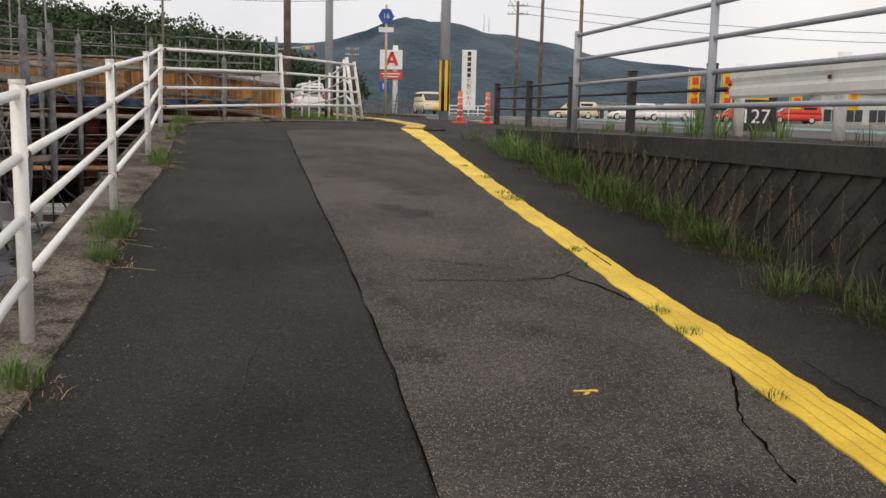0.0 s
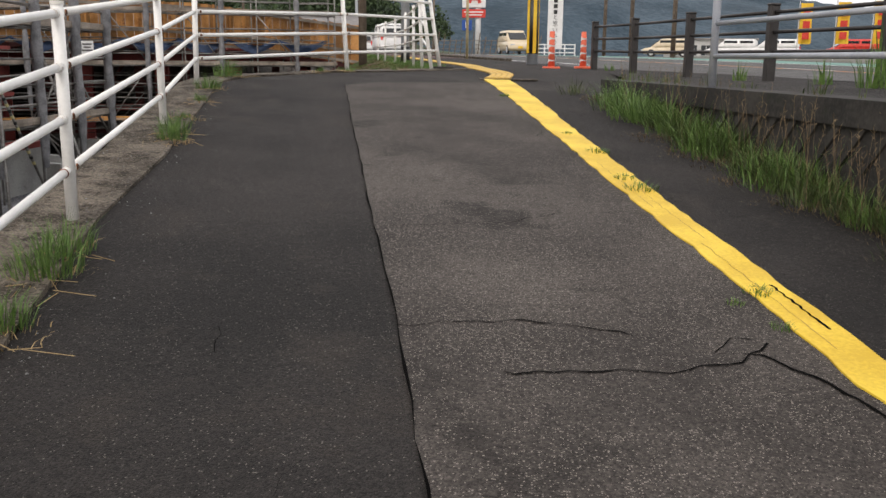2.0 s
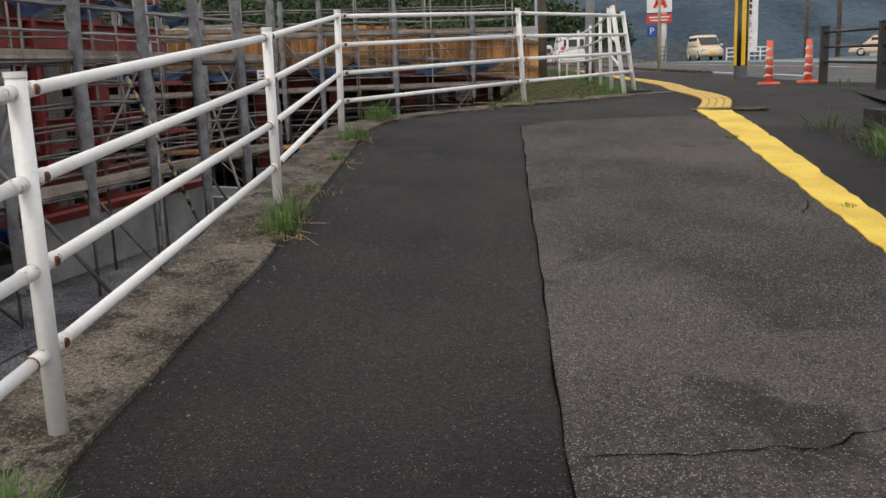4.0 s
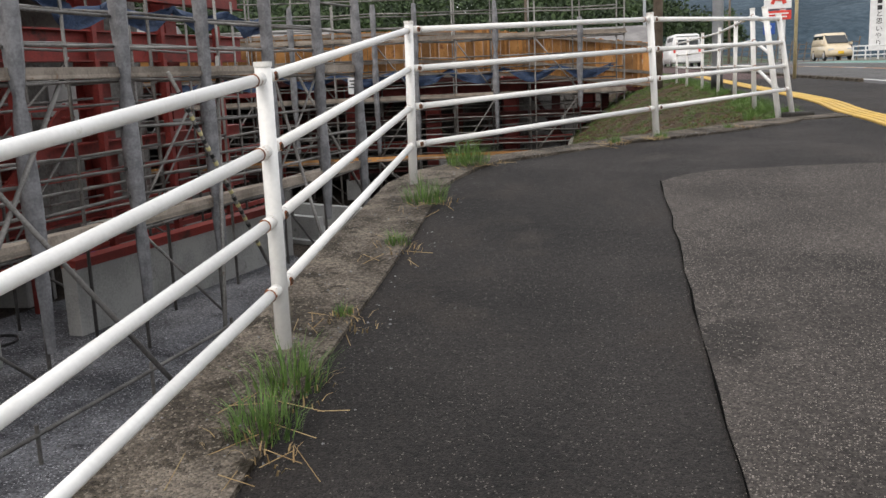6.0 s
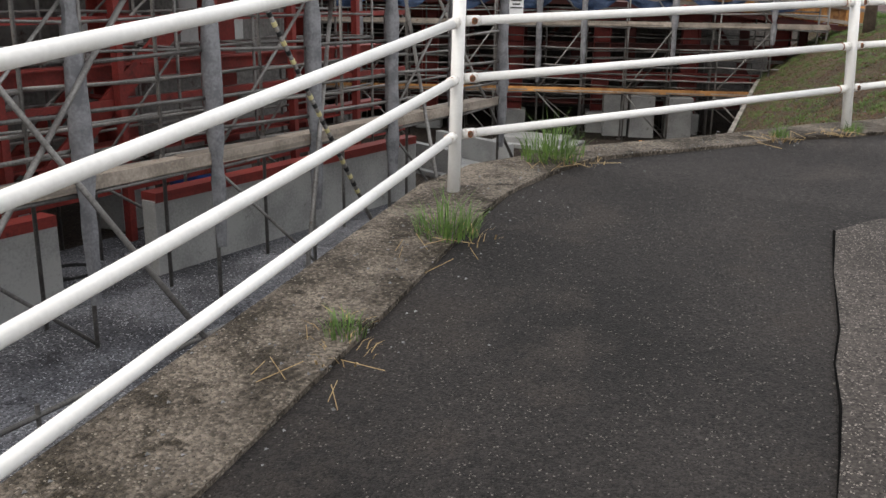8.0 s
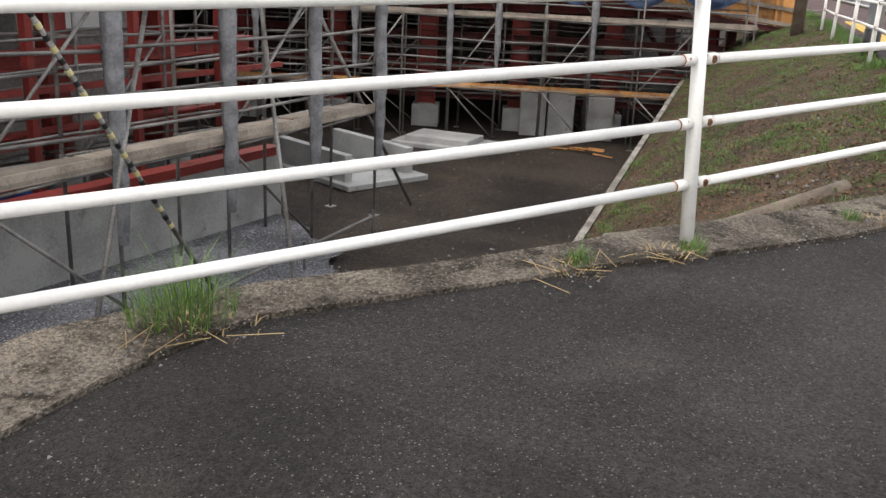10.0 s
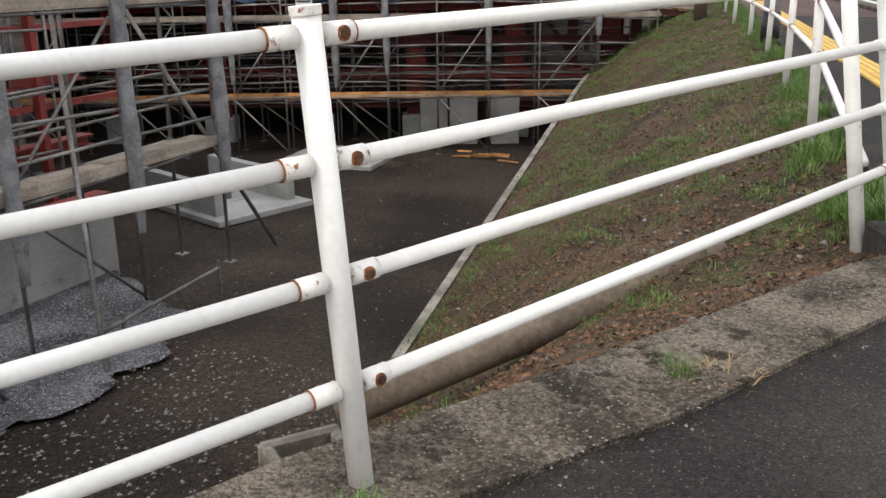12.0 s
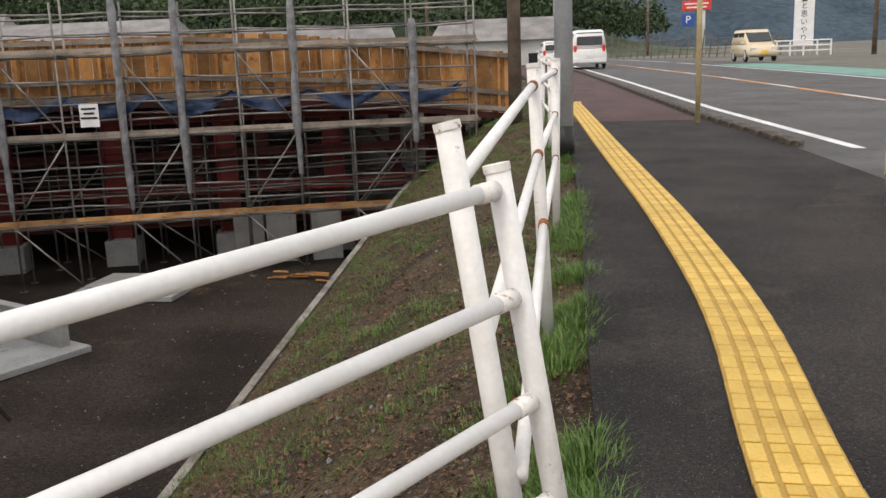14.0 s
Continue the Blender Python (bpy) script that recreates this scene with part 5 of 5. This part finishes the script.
# route sign on a thin yellow-grey post
ps = thing("route_sign", (-1.93, 30.5, 1.33), "blue hexagonal route sign on a thin worn yellow post", "road sign")
part("post", tube(B(), (-1.93, 30.5, 1.2), (-1.93, 30.5, 5.0), 0.042, 12), mat("post_paint", (0.42, 0.33, 0.16), (0.55, 0.46, 0.28), 0.6, 5, 40, 0.1, third=(0.3, 0.2, 0.08), amount=0.4), ps, "", True)
bm = B()
bmesh.ops.create_cone(bm, cap_ends=True, segments=6, radius1=0.27, radius2=0.27, depth=0.03, matrix=pose(-1.93, 30.43, 4.62, 90, 0, 0) @ pose(0, 0, 0, 0, 0, 30))
plate = part("plate", bm, M["sign_blue"], ps, "blue hexagonal plate")
bm = B()
box(bm, (-1.93, 30.44, 4.18), (0.5, 0.02, 0.16))
part("name_plate", bm, M["white"], ps, "small white name plate")


def lettering(text, at, size, rz, material, parent, vertical=False):
    """Raised lettering, facing -y when rz is 0."""
    for i, ch in enumerate(text if vertical else [text]):
        cu = bpy.data.curves.new("lettering", "FONT")
        cu.body, cu.size, cu.align_x, cu.align_y, cu.extrude = ch, size, "CENTER", "CENTER", 0.004
        tmp = bpy.data.objects.new("lettering_source", cu)
        me = bpy.data.meshes.new_from_object(tmp)
        bpy.data.objects.remove(tmp)
        me.materials.append(material)
        o = new("lettering", me)
        o.parent = parent
        o.matrix_basis = Matrix.Translation(Vector((at[0], at[1], at[2] - i * size * 1.12)) - base_of(parent)) @ pose(0, 0, 0, 90, 0, rz)


lettering("16", (-1.93, 30.405, 4.62), 0.24, 0, M["white"], plate)

# shop sign on a mast: pale board with a red mark, red band and parking plate
ss = thing("shop_sign", (-6.0, 100, 1.7), "tall shop sign with white board, red band and parking plate", "sign")
part("mast", tube(B(), (-5.3, 100.2, 1.5), (-5.3, 100.2, 9.2), 0.28, 12), M["white"], ss, "", True)
bm = B()
box(bm, (-5.75, 99.9, 7.65), (2.45, 0.25, 2.1), bevel=0.04)
board = part("board", bm, M["white"], ss)
bm = B()
box(bm, (-5.95, 99.74, 7.75), (0.3, 0.05, 1.5), 0, 0, 22)
part("mark_limb", bm, M["red"], board, "red mark")
bm = B()
box(bm, (-5.4, 99.74, 7.75), (0.34, 0.05, 1.5), 0, 0, -22)
part("mark_limb", bm, M["red"], board, "red mark")
bm = B()
box(bm, (-5.7, 99.74, 7.45), (0.7, 0.05, 0.25))
part("mark_bar", bm, M["red"], board, "red mark")
bm = B()
box(bm, (-5.75, 99.9, 6.0), (2.45, 0.22, 0.85), bevel=0.03)
band = part("red_band", bm, M["red"], ss, "red band")
for k in range(2):
    bm = B()
    box(bm, (-5.75, 99.77, 6.15 - 0.3 * k), (2.0 - 0.3 * k, 0.03, 0.12))
    part("line_of_writing", bm, M["white"], band)
bm = B()
box(bm, (-6.45, 99.9, 4.8), (1.05, 0.2, 1.05), bevel=0.03)
pk = part("parking_plate", bm, M["sign_blue"], ss, "blue parking plate")
lettering("P", (-6.45, 99.78, 4.8), 0.9, 0, M["white"], pk)

# tall white slogan board with vertical writing
vs = thing("slogan_board", (2.4, 87, 1.7), "tall white road safety board with vertical black writing", "sign")
bm = B()
box(bm, (2.4, 87, 5.1), (1.35, 0.25, 5.6), bevel=0.03)
panel = part("panel", bm, M["white"], vs)
for x in (1.9, 2.9):
    part("leg", tube(B(), (x, 87.1, 1.5), (x, 87.1, 2.6), 0.06, 8), M["pole_grey"], vs)
for i in range(5):
    bm = B()
    box(bm, (2.4, 86.86, 7.55 - 0.5 * i), (0.34, 0.03, 0.36))
    part("line_of_writing", bm, M["black"], panel)
lettering("と思いやり", (2.4, 86.865, 5.05), 0.5, 0, M["black"], panel, True)

# striped marker cones
def cone(x, y):
    z = road_z(x, y)
    c = thing("marker_cone", (x, y, z), "red and white striped traffic marker on a red base", "traffic cone", "marker cones")
    bm = B()
    box(bm, (x, y, z + 0.02), (0.34, 0.34, 0.05), bevel=0.012)
    part("base", bm, M["cone_red"], c)
    body = part("body", tube(B(), (x, y, z + 0.04), (x, y, z + 0.72), 0.068, 14, 0.05), M["cone_red"], c, "", True)
    for k in range(4):
        h = 0.16 + 0.14 * k
        r = 0.071 - 0.018 * h / 0.72
        bm = B()
        bmesh.ops.create_cone(bm, cap_ends=False, segments=14, radius1=r, radius2=r - 0.002, depth=0.07, matrix=pose(x, y, z + h, 18, 14, 0))
        part("band", bm, M["white"], body, "white band")


cone(0.42, 19.9)
cone(1.06, 20.3)

# ---- vehicles ----
def vehicle(at, rz, length, width, height, hood, paint, label, van=False):
    """A small car or van, nose towards local +y."""
    v = thing("van" if van else "car", at, label, "van" if van else "car")
    m = pose(*at, 0, 0, rz)
    w, l, h = width / 2, length / 2, height
    def loft(sections):
        bm, prev = B(), None
        for y, z0, z1, wa, wb in sections:
            ring = [bm.verts.new(p) for p in ((-wa, y, z0), (-wa * 1.02, y, (z0 + z1) * 0.45), (-wb, y, z1 - 0.05), (-wb * 0.85, y, z1), (wb * 0.85, y, z1), (wb, y, z1 - 0.05), (wa * 1.02, y, (z0 + z1) * 0.45), (wa, y, z0))]
            if prev:
                for i in range(8):
                    bm.faces.new((prev[i], prev[(i + 1) % 8], ring[(i + 1) % 8], ring[i]))
            else:
                bm.faces.new(ring)
            prev = ring
        bm.faces.new(list(reversed(prev)))
        bmesh.ops.recalc_face_normals(bm, faces=bm.faces)
        bmesh.ops.transform(bm, matrix=m, verts=bm.verts)
        return bm
    belt = h * 0.55
    body = part("body", loft([(-l, 0.35, belt - 0.12, w * 0.9, w * 0.86), (-l + 0.12, 0.25, belt, w, w * 0.97), (l - hood, 0.22, belt, w, w * 0.97), (l - 0.25, 0.25, belt - 0.12, w * 0.97, w * 0.9), (l, 0.32, belt - 0.3, w * 0.85, w * 0.8)]), paint, v, "", True)
    part("cabin", loft([(-l + 0.06, belt - 0.1, h * 0.9, w * 0.93, w * 0.8), (-l + 0.3, belt - 0.1, h, w * 0.95, w * 0.82), (l - hood - 0.7, belt - 0.1, h, w * 0.95, w * 0.82), (l - hood + 0.1, belt - 0.1, belt + 0.03, w * 0.93, w * 0.85)]), paint, v, "", True)
    def pane(name, c, size, rx, material, parent, label=""):
        bm = B()
        box(bm, c, size, 0, rx, bevel=0.02)
        bmesh.ops.transform(bm, matrix=m, verts=bm.verts)
        return part(name, bm, material, parent, label)
    zc = (belt + h) / 2
    pane("rear_window", (0, -l + 0.07, zc), (width * 0.74, 0.05, (h - belt) * 0.72), -8, M["glass"], v)
    pane("windscreen", (0, l - hood - 0.27, zc), (width * 0.78, 0.05, (h - belt) * 1.2), 55, M["glass"], v)
    for s in (-1, 1):
        for k, yy in enumerate((-l * 0.55, 0.05)):
            pane("side_window", (s * w * 0.88, yy, zc), (0.06, l * 0.5, (h - belt) * 0.6), 0, M["glass"], v)
        pane("tail_light", (s * w * 0.82, -l + 0.03, belt - 0.05), (0.14, 0.08, 0.32), 0, M["lamp_red"], body, "red tail light")
        pane("headlight", (s * w * 0.7, l - 0.1, belt - 0.26), (0.3, 0.14, 0.14), 0, M["ceramic"], body, "clear headlight")
        pane("mirror", (s * (w + 0.08), l - hood - 0.25, belt + 0.08), (0.16, 0.1, 0.14), 0, paint, v)
        for yy in (-l * 0.62, l * 0.6):
            bm = B()
            tube(bm, (s * (w - 0.1), yy, 0.3), (s * (w + 0.01), yy, 0.3), 0.3, 18)
            bmesh.ops.transform(bm, matrix=m, verts=bm.verts)
            wh = part("wheel", bm, M["tyre"], v)
            bm = B()
            tube(bm, (s * (w + 0.0), yy, 0.3), (s * (w + 0.02), yy, 0.3), 0.18, 12)
            bmesh.ops.transform(bm, matrix=m, verts=bm.verts)
            part("rim", bm, M["ceramic"], wh)
    pane("bumper", (0, -l, 0.42), (width * 0.96, 0.12, 0.2), 0, paint, body)
    pane("number_plate", (0, -l - 0.05, 0.62), (0.33, 0.03, 0.17), 0, M["white"], body)
    pane("number_plate", (0, l + 0.02, 0.45), (0.33, 0.03, 0.17), 0, M["flag_yellow"], body)
    return v


vehicle((-9.3, 63, 1.62), 16, 4.5, 1.7, 1.9, 0.35, M["car_white"], "white van driving away on the road", True)
vehicle((-13.2, 74, 1.68), 16, 4.2, 1.7, 1.5, 0.9, M["car_white"], "white car far along the road")
vehicle((-1.0, 66, 1.66), 196, 3.5, 1.5, 1.6, 0.7, M["cream"], "cream small car coming along the road")
for x, y, r, paint, lab in ((16.2, 78, 80, "car_white", "white parked car in the car park"), (19.2, 77, 75, "car_white", "white parked car beside a building"), (24.8, 76, 85, "red", "red parked car in the car park"), (28.5, 74, 85, "red", "red parked car under the yellow banners"), (11.2, 78, 80, "cream", "cream parked car near the poles")):
    vehicle((x, y, 1.6), r, 4.1, 1.65, 1.45, 0.9, M[paint], lab)

# ---- buildings and banners across the road ----
def building(name, at, size, rz, wall, roof, label, openings, gable=0.0):
    b = thing(name, at, label, "building")
    m = pose(*at, 0, 0, rz)
    def put(n, c, s, material, parent, bevel=0.0, lab=""):
        bm = B()
        box(bm, c, s, bevel=bevel)
        bmesh.ops.transform(bm, matrix=m, verts=bm.verts)
        return part(n, bm, material, parent, lab)
    w, d, h = size
    body = put("wall", (0, 0, h / 2), size, wall, b)
    if gable:
        bm = B()
        vs = [bm.verts.new(p) for p in ((-w / 2 - 0.5, -d / 2 - 0.5, h), (w / 2 + 0.5, -d / 2 - 0.5, h), (w / 2 + 0.5, d / 2 + 0.5, h), (-w / 2 - 0.5, d / 2 + 0.5, h), (-w / 2, 0, h + gable), (w / 2, 0, h + gable))]
        for f in ((0, 1, 5, 4), (2, 3, 4, 5), (0, 4, 3), (1, 2, 5), (0, 3, 2, 1)):
            bm.faces.new([vs[i] for i in f])
        bmesh.ops.transform(bm, matrix=m, verts=bm.verts)
        part("roof", bm, roof, b)
    else:
        put("roof", (0, 0, h + 0.12), (w + 0.6, d + 0.6, 0.3), roof, b, 0.03)
    n = openings
    for i in range(n):
        x = -w / 2 + (i + 0.5) * w / n
        win = put("window", (x, -d / 2 - 0.02, min(1.5, h * 0.45)), (w / n * 0.7, 0.1, min(1.7, h * 0.55)), M["glass"], b)
        put("mullion", (x, -d / 2 - 0.09, min(1.5, h * 0.45)), (0.07, 0.06, min(1.7, h * 0.55)), M["ceramic"], win)
        put("sill", (x, -d / 2 - 0.12, min(1.5, h * 0.45) - min(0.85, h * 0.28)), (w / n * 0.76, 0.16, 0.07), M["ceramic"], win)
    return b


building("shop", (32.5, 44, 1.3), (16, 10, 3.2), -20, M["wall_pale"], M["red_roof"], "low pale shop with a red roof and glass front", 8, 1.6)
building("shed", (31, 165, 1.6), (14, 8, 3.2), 0, M["wall_pale"], M["roof_grey"], "long grey low building behind the car park", 6)
building("warehouse", (66, 128, 1.6), (26, 12, 4.5), -15, M["wall_pale"], M["roof_grey"], "large pale warehouse across the road", 9)
building("house", (-26, 66, -0.5), (9, 7, 3.0), 25, M["wall_pale"], M["roof_grey"], "house with a grey tiled roof below the forest", 4, 2.0)
building("house", (-37, 58, -0.3), (12, 8, 3.6), 15, M["wall_pale"], M["roof_grey"], "pale house with a low grey roof", 5, 1.8)
building("house", (-18.5, 80, 0.2), (8, 7, 3.2), 12, M["wall_pale"], M["roof_grey"], "small house beside the road", 4, 1.6)
building("house", (-52, 60, 0.0), (13, 9, 4.2), 30, M["wall_pale"], M["roof_grey"], "grey roofed house at the edge of the site", 5, 2.0)
for i, (x, y) in enumerate(((13.5, 50), (15.0, 49), (16.4, 48), (18.0, 47), (20.5, 46))):
    fl = thing("banner", (x, y, 1.5), "yellow and orange advertising banner on a thin pole", "banner", "roadside banners")
    part("pole", tube(B(), (x, y, 1.4), (x, y, 4.3), 0.025, 6), M["ceramic"], fl)
    bm = B()
    rows = [[bm.verts.new((x + 0.05 + 0.6 * u / 4, y + 0.06 * math.sin(u + v + i), 2.2 + 2.0 * v / 6)) for u in range(5)] for v in range(7)]
    for r, s in zip(rows, rows[1:]):
        for u in range(4):
            bm.faces.new((r[u], r[u + 1], s[u + 1], s[u]))
    cl = part("cloth", bm, M["flag_yellow"], fl, "yellow cloth")
    for k in range(3):
        bm = B()
        box(bm, (x + 0.35, y - 0.1, 2.6 + 0.55 * k), (0.34, 0.02, 0.34))
        part("line_of_writing", bm, M["red"], cl)
# price board with figures
pb = thing("price_board", (6.6, 18.6, 1.1), "black price board with white figures", "sign")
bm = B()
box(bm, (6.6, 18.6, 1.55), (0.9, 0.12, 0.95), bevel=0.02)
pp = part("panel", bm, M["black"], pb)
lettering("127", (6.6, 18.53, 1.42), 0.42, 0, M["white"], pp)
bm = B()
box(bm, (6.6, 18.53, 1.85), (0.5, 0.03, 0.14))
part("line_of_writing", bm, M["flag_yellow"], pp)
# far white guard fence and rusty mesh fence
gf = thing("far_fence", (-0.4, 88, 1.7), "white pipe guard fence at the far roadside", "fence")
for i in range(5):
    part("post", tube(B(), (0.6 + 0.9 * i, 86, 1.5), (0.6 + 0.9 * i, 86, 2.7), 0.06, 8), M["white"], gf)
for z in (1.95, 2.3, 2.65):
    part("rail", tube(B(), (0.6, 86, z), (4.2, 86, z), 0.05, 8), M["white"], gf)
rf = thing("mesh_fence", (-9, 96, 1.7), "rusty brown mesh fence along a field", "fence")
for i in range(26):
    part("post", tube(B(), (-14.0 + 0.6 * i, 97 - 0.2 * i, 1.5), (-14.0 + 0.6 * i + 0.25, 97 - 0.2 * i, 3.6 + 0.4 * math.sin(i)), 0.05, 6), M["bark"], rf)
bm = B()
for z in (1.9, 2.3, 2.7, 3.1):
    bmw = B()
    part("wire", tube(bmw, (-14, 97, z), (1.2, 92, z), 0.03, 5), M["bark"], rf)
bm.free()
# traffic signal far along the road
ts = thing("traffic_signal", (-17.5, 96, 1.7), "grey traffic signal arm far along the road", "traffic signal")
part("mast", tube(B(), (-17.5, 96, 1.5), (-17.5, 96, 9.5), 0.14, 10), M["pole_grey"], ts)
part("arm", tube(B(), (-17.5, 96, 8.2), (-13.6, 96, 8.6), 0.07, 8), M["pole_grey"], ts)
bm = B()
box(bm, (-14.2, 95.9, 8.4), (1.3, 0.3, 0.45), bevel=0.06)
hd = part("signal_head", bm, M["pole_grey"], ts)
for k, mm in enumerate(("road_green", "flag_yellow", "lamp_red")):
    part("lens", tube(B(), (-14.6 + 0.4 * k, 95.76, 8.4), (-14.6 + 0.4 * k, 95.70, 8.4), 0.15, 12), M[mm], hd)

# ---- forest hill and mountain ----
def hill_z(x, y):
    return 1.0 + 22 * math.exp(-(((x + 120) / 62) ** 2)) * math.exp(-(((y - 210) / 85) ** 2)) + 6 * math.exp(-(((x + 50) / 25) ** 2)) * math.exp(-(((y - 175) / 40) ** 2))


bm = B()
hx, hy = [-330 + 12 * i for i in range(28)], [85 + 12 * i for i in range(24)]
grid = [[bm.verts.new((x, y, hill_z(x, y) - 0.4)) for x in hx] for y in hy]
for r, s in zip(grid, grid[1:]):
    for i in range(len(hx) - 1):
        bm.faces.new((r[i], r[i + 1], s[i + 1], s[i]))
structure("hill", bm, M["foliage"], "dark green wooded hill beyond the site", "hill")
rnd = random.Random(77)
verts, faces = [], []
for _ in range(1900):
    x, y = rnd.uniform(-240, -18), rnd.uniform(105, 250)
    g = hill_z(x, y)
    if g < 3.2 :
        continue
    hgt, rad = rnd.uniform(4.5, 9), rnd.uniform(1.8, 3.4)
    for _k in range(130):
        a, b = rnd.uniform(0, math.tau), math.asin(rnd.uniform(-0.6, 1))
        q = rnd.uniform(0.55, 1.08)
        c = Vector((x + rad * q * math.cos(a) * math.cos(b), y + rad * q * math.sin(a) * math.cos(b), g + hgt * 0.55 + hgt * 0.45 * q * math.sin(b)))
        u = Vector((rnd.gauss(0, 1), rnd.gauss(0, 1), rnd.gauss(0, 1))).normalized() * rnd.uniform(0.18, 0.45)
        v = u.cross(Vector((rnd.gauss(0, 1), rnd.gauss(0, 1), rnd.gauss(0, 1)))).normalized() * rnd.uniform(0.15, 0.38)
        n = len(verts)
        verts += [c - u, c + v, c + u, c - v]
        faces.append((n, n + 1, n + 2, n + 3))
me = bpy.data.meshes.new("forest")
me.from_pydata(verts, [], faces)
me.materials.append(M["foliage"])
tagged(new("forest", me), "dense dark green broadleaf forest on the hill", "forest", kind="stuff")

ridge_x = [-1400, -740, -456, -246, -209, -162, -125, -88, -60, -36, 15, 62, 108, 146, 258, 480, 675, 1100, 1600]
ridge_z = [60, 80, 108, 121, 126, 132, 144, 157, 162, 161, 158, 152, 143, 131, 110, 87, 80, 65, 40]
bm = B()
prev = None
for j in range(9):
    f = j / 8
    row = []
    for i in range(241):
        x = -1400 + 12.5 * i
        top = float(np.interp(x, ridge_x, ridge_z)) + 4 * noise.noise((x * 0.02, 0, 0)) + 2.2 * noise.noise((x * 0.09, 3, 0))
        spur = 1 + 0.18 * noise.noise((x * 0.008, f * 3, 9))
        row.append(bm.verts.new((x, 1080 + 420 * f * spur + 40 * noise.noise((x * 0.01, f * 4, 2)), 1 + (top - 1) * (f ** 0.75 if j < 8 else 1))))
    if prev:
        for i in range(240):
            bm.faces.new((prev[i], prev[i + 1], row[i + 1], row[i]))
    prev = row
tagged(part("mountain", bm, M["mountain"], None, "", True), "forested mountain ridge with distance haze in its blue-green colour", "mountain", kind="structure")
for x, h in ((-8, 16), (62, 14), (70, 10)):
    t = thing("mast", (x, 1490, 155), "thin radio mast on the mountain top", "mast", "mountain masts")
    part("lattice", tube(B(), (x, 1490, 145), (x, 1490, 158 + h), 0.7, 5, 0.3), M["pole_grey"], t)
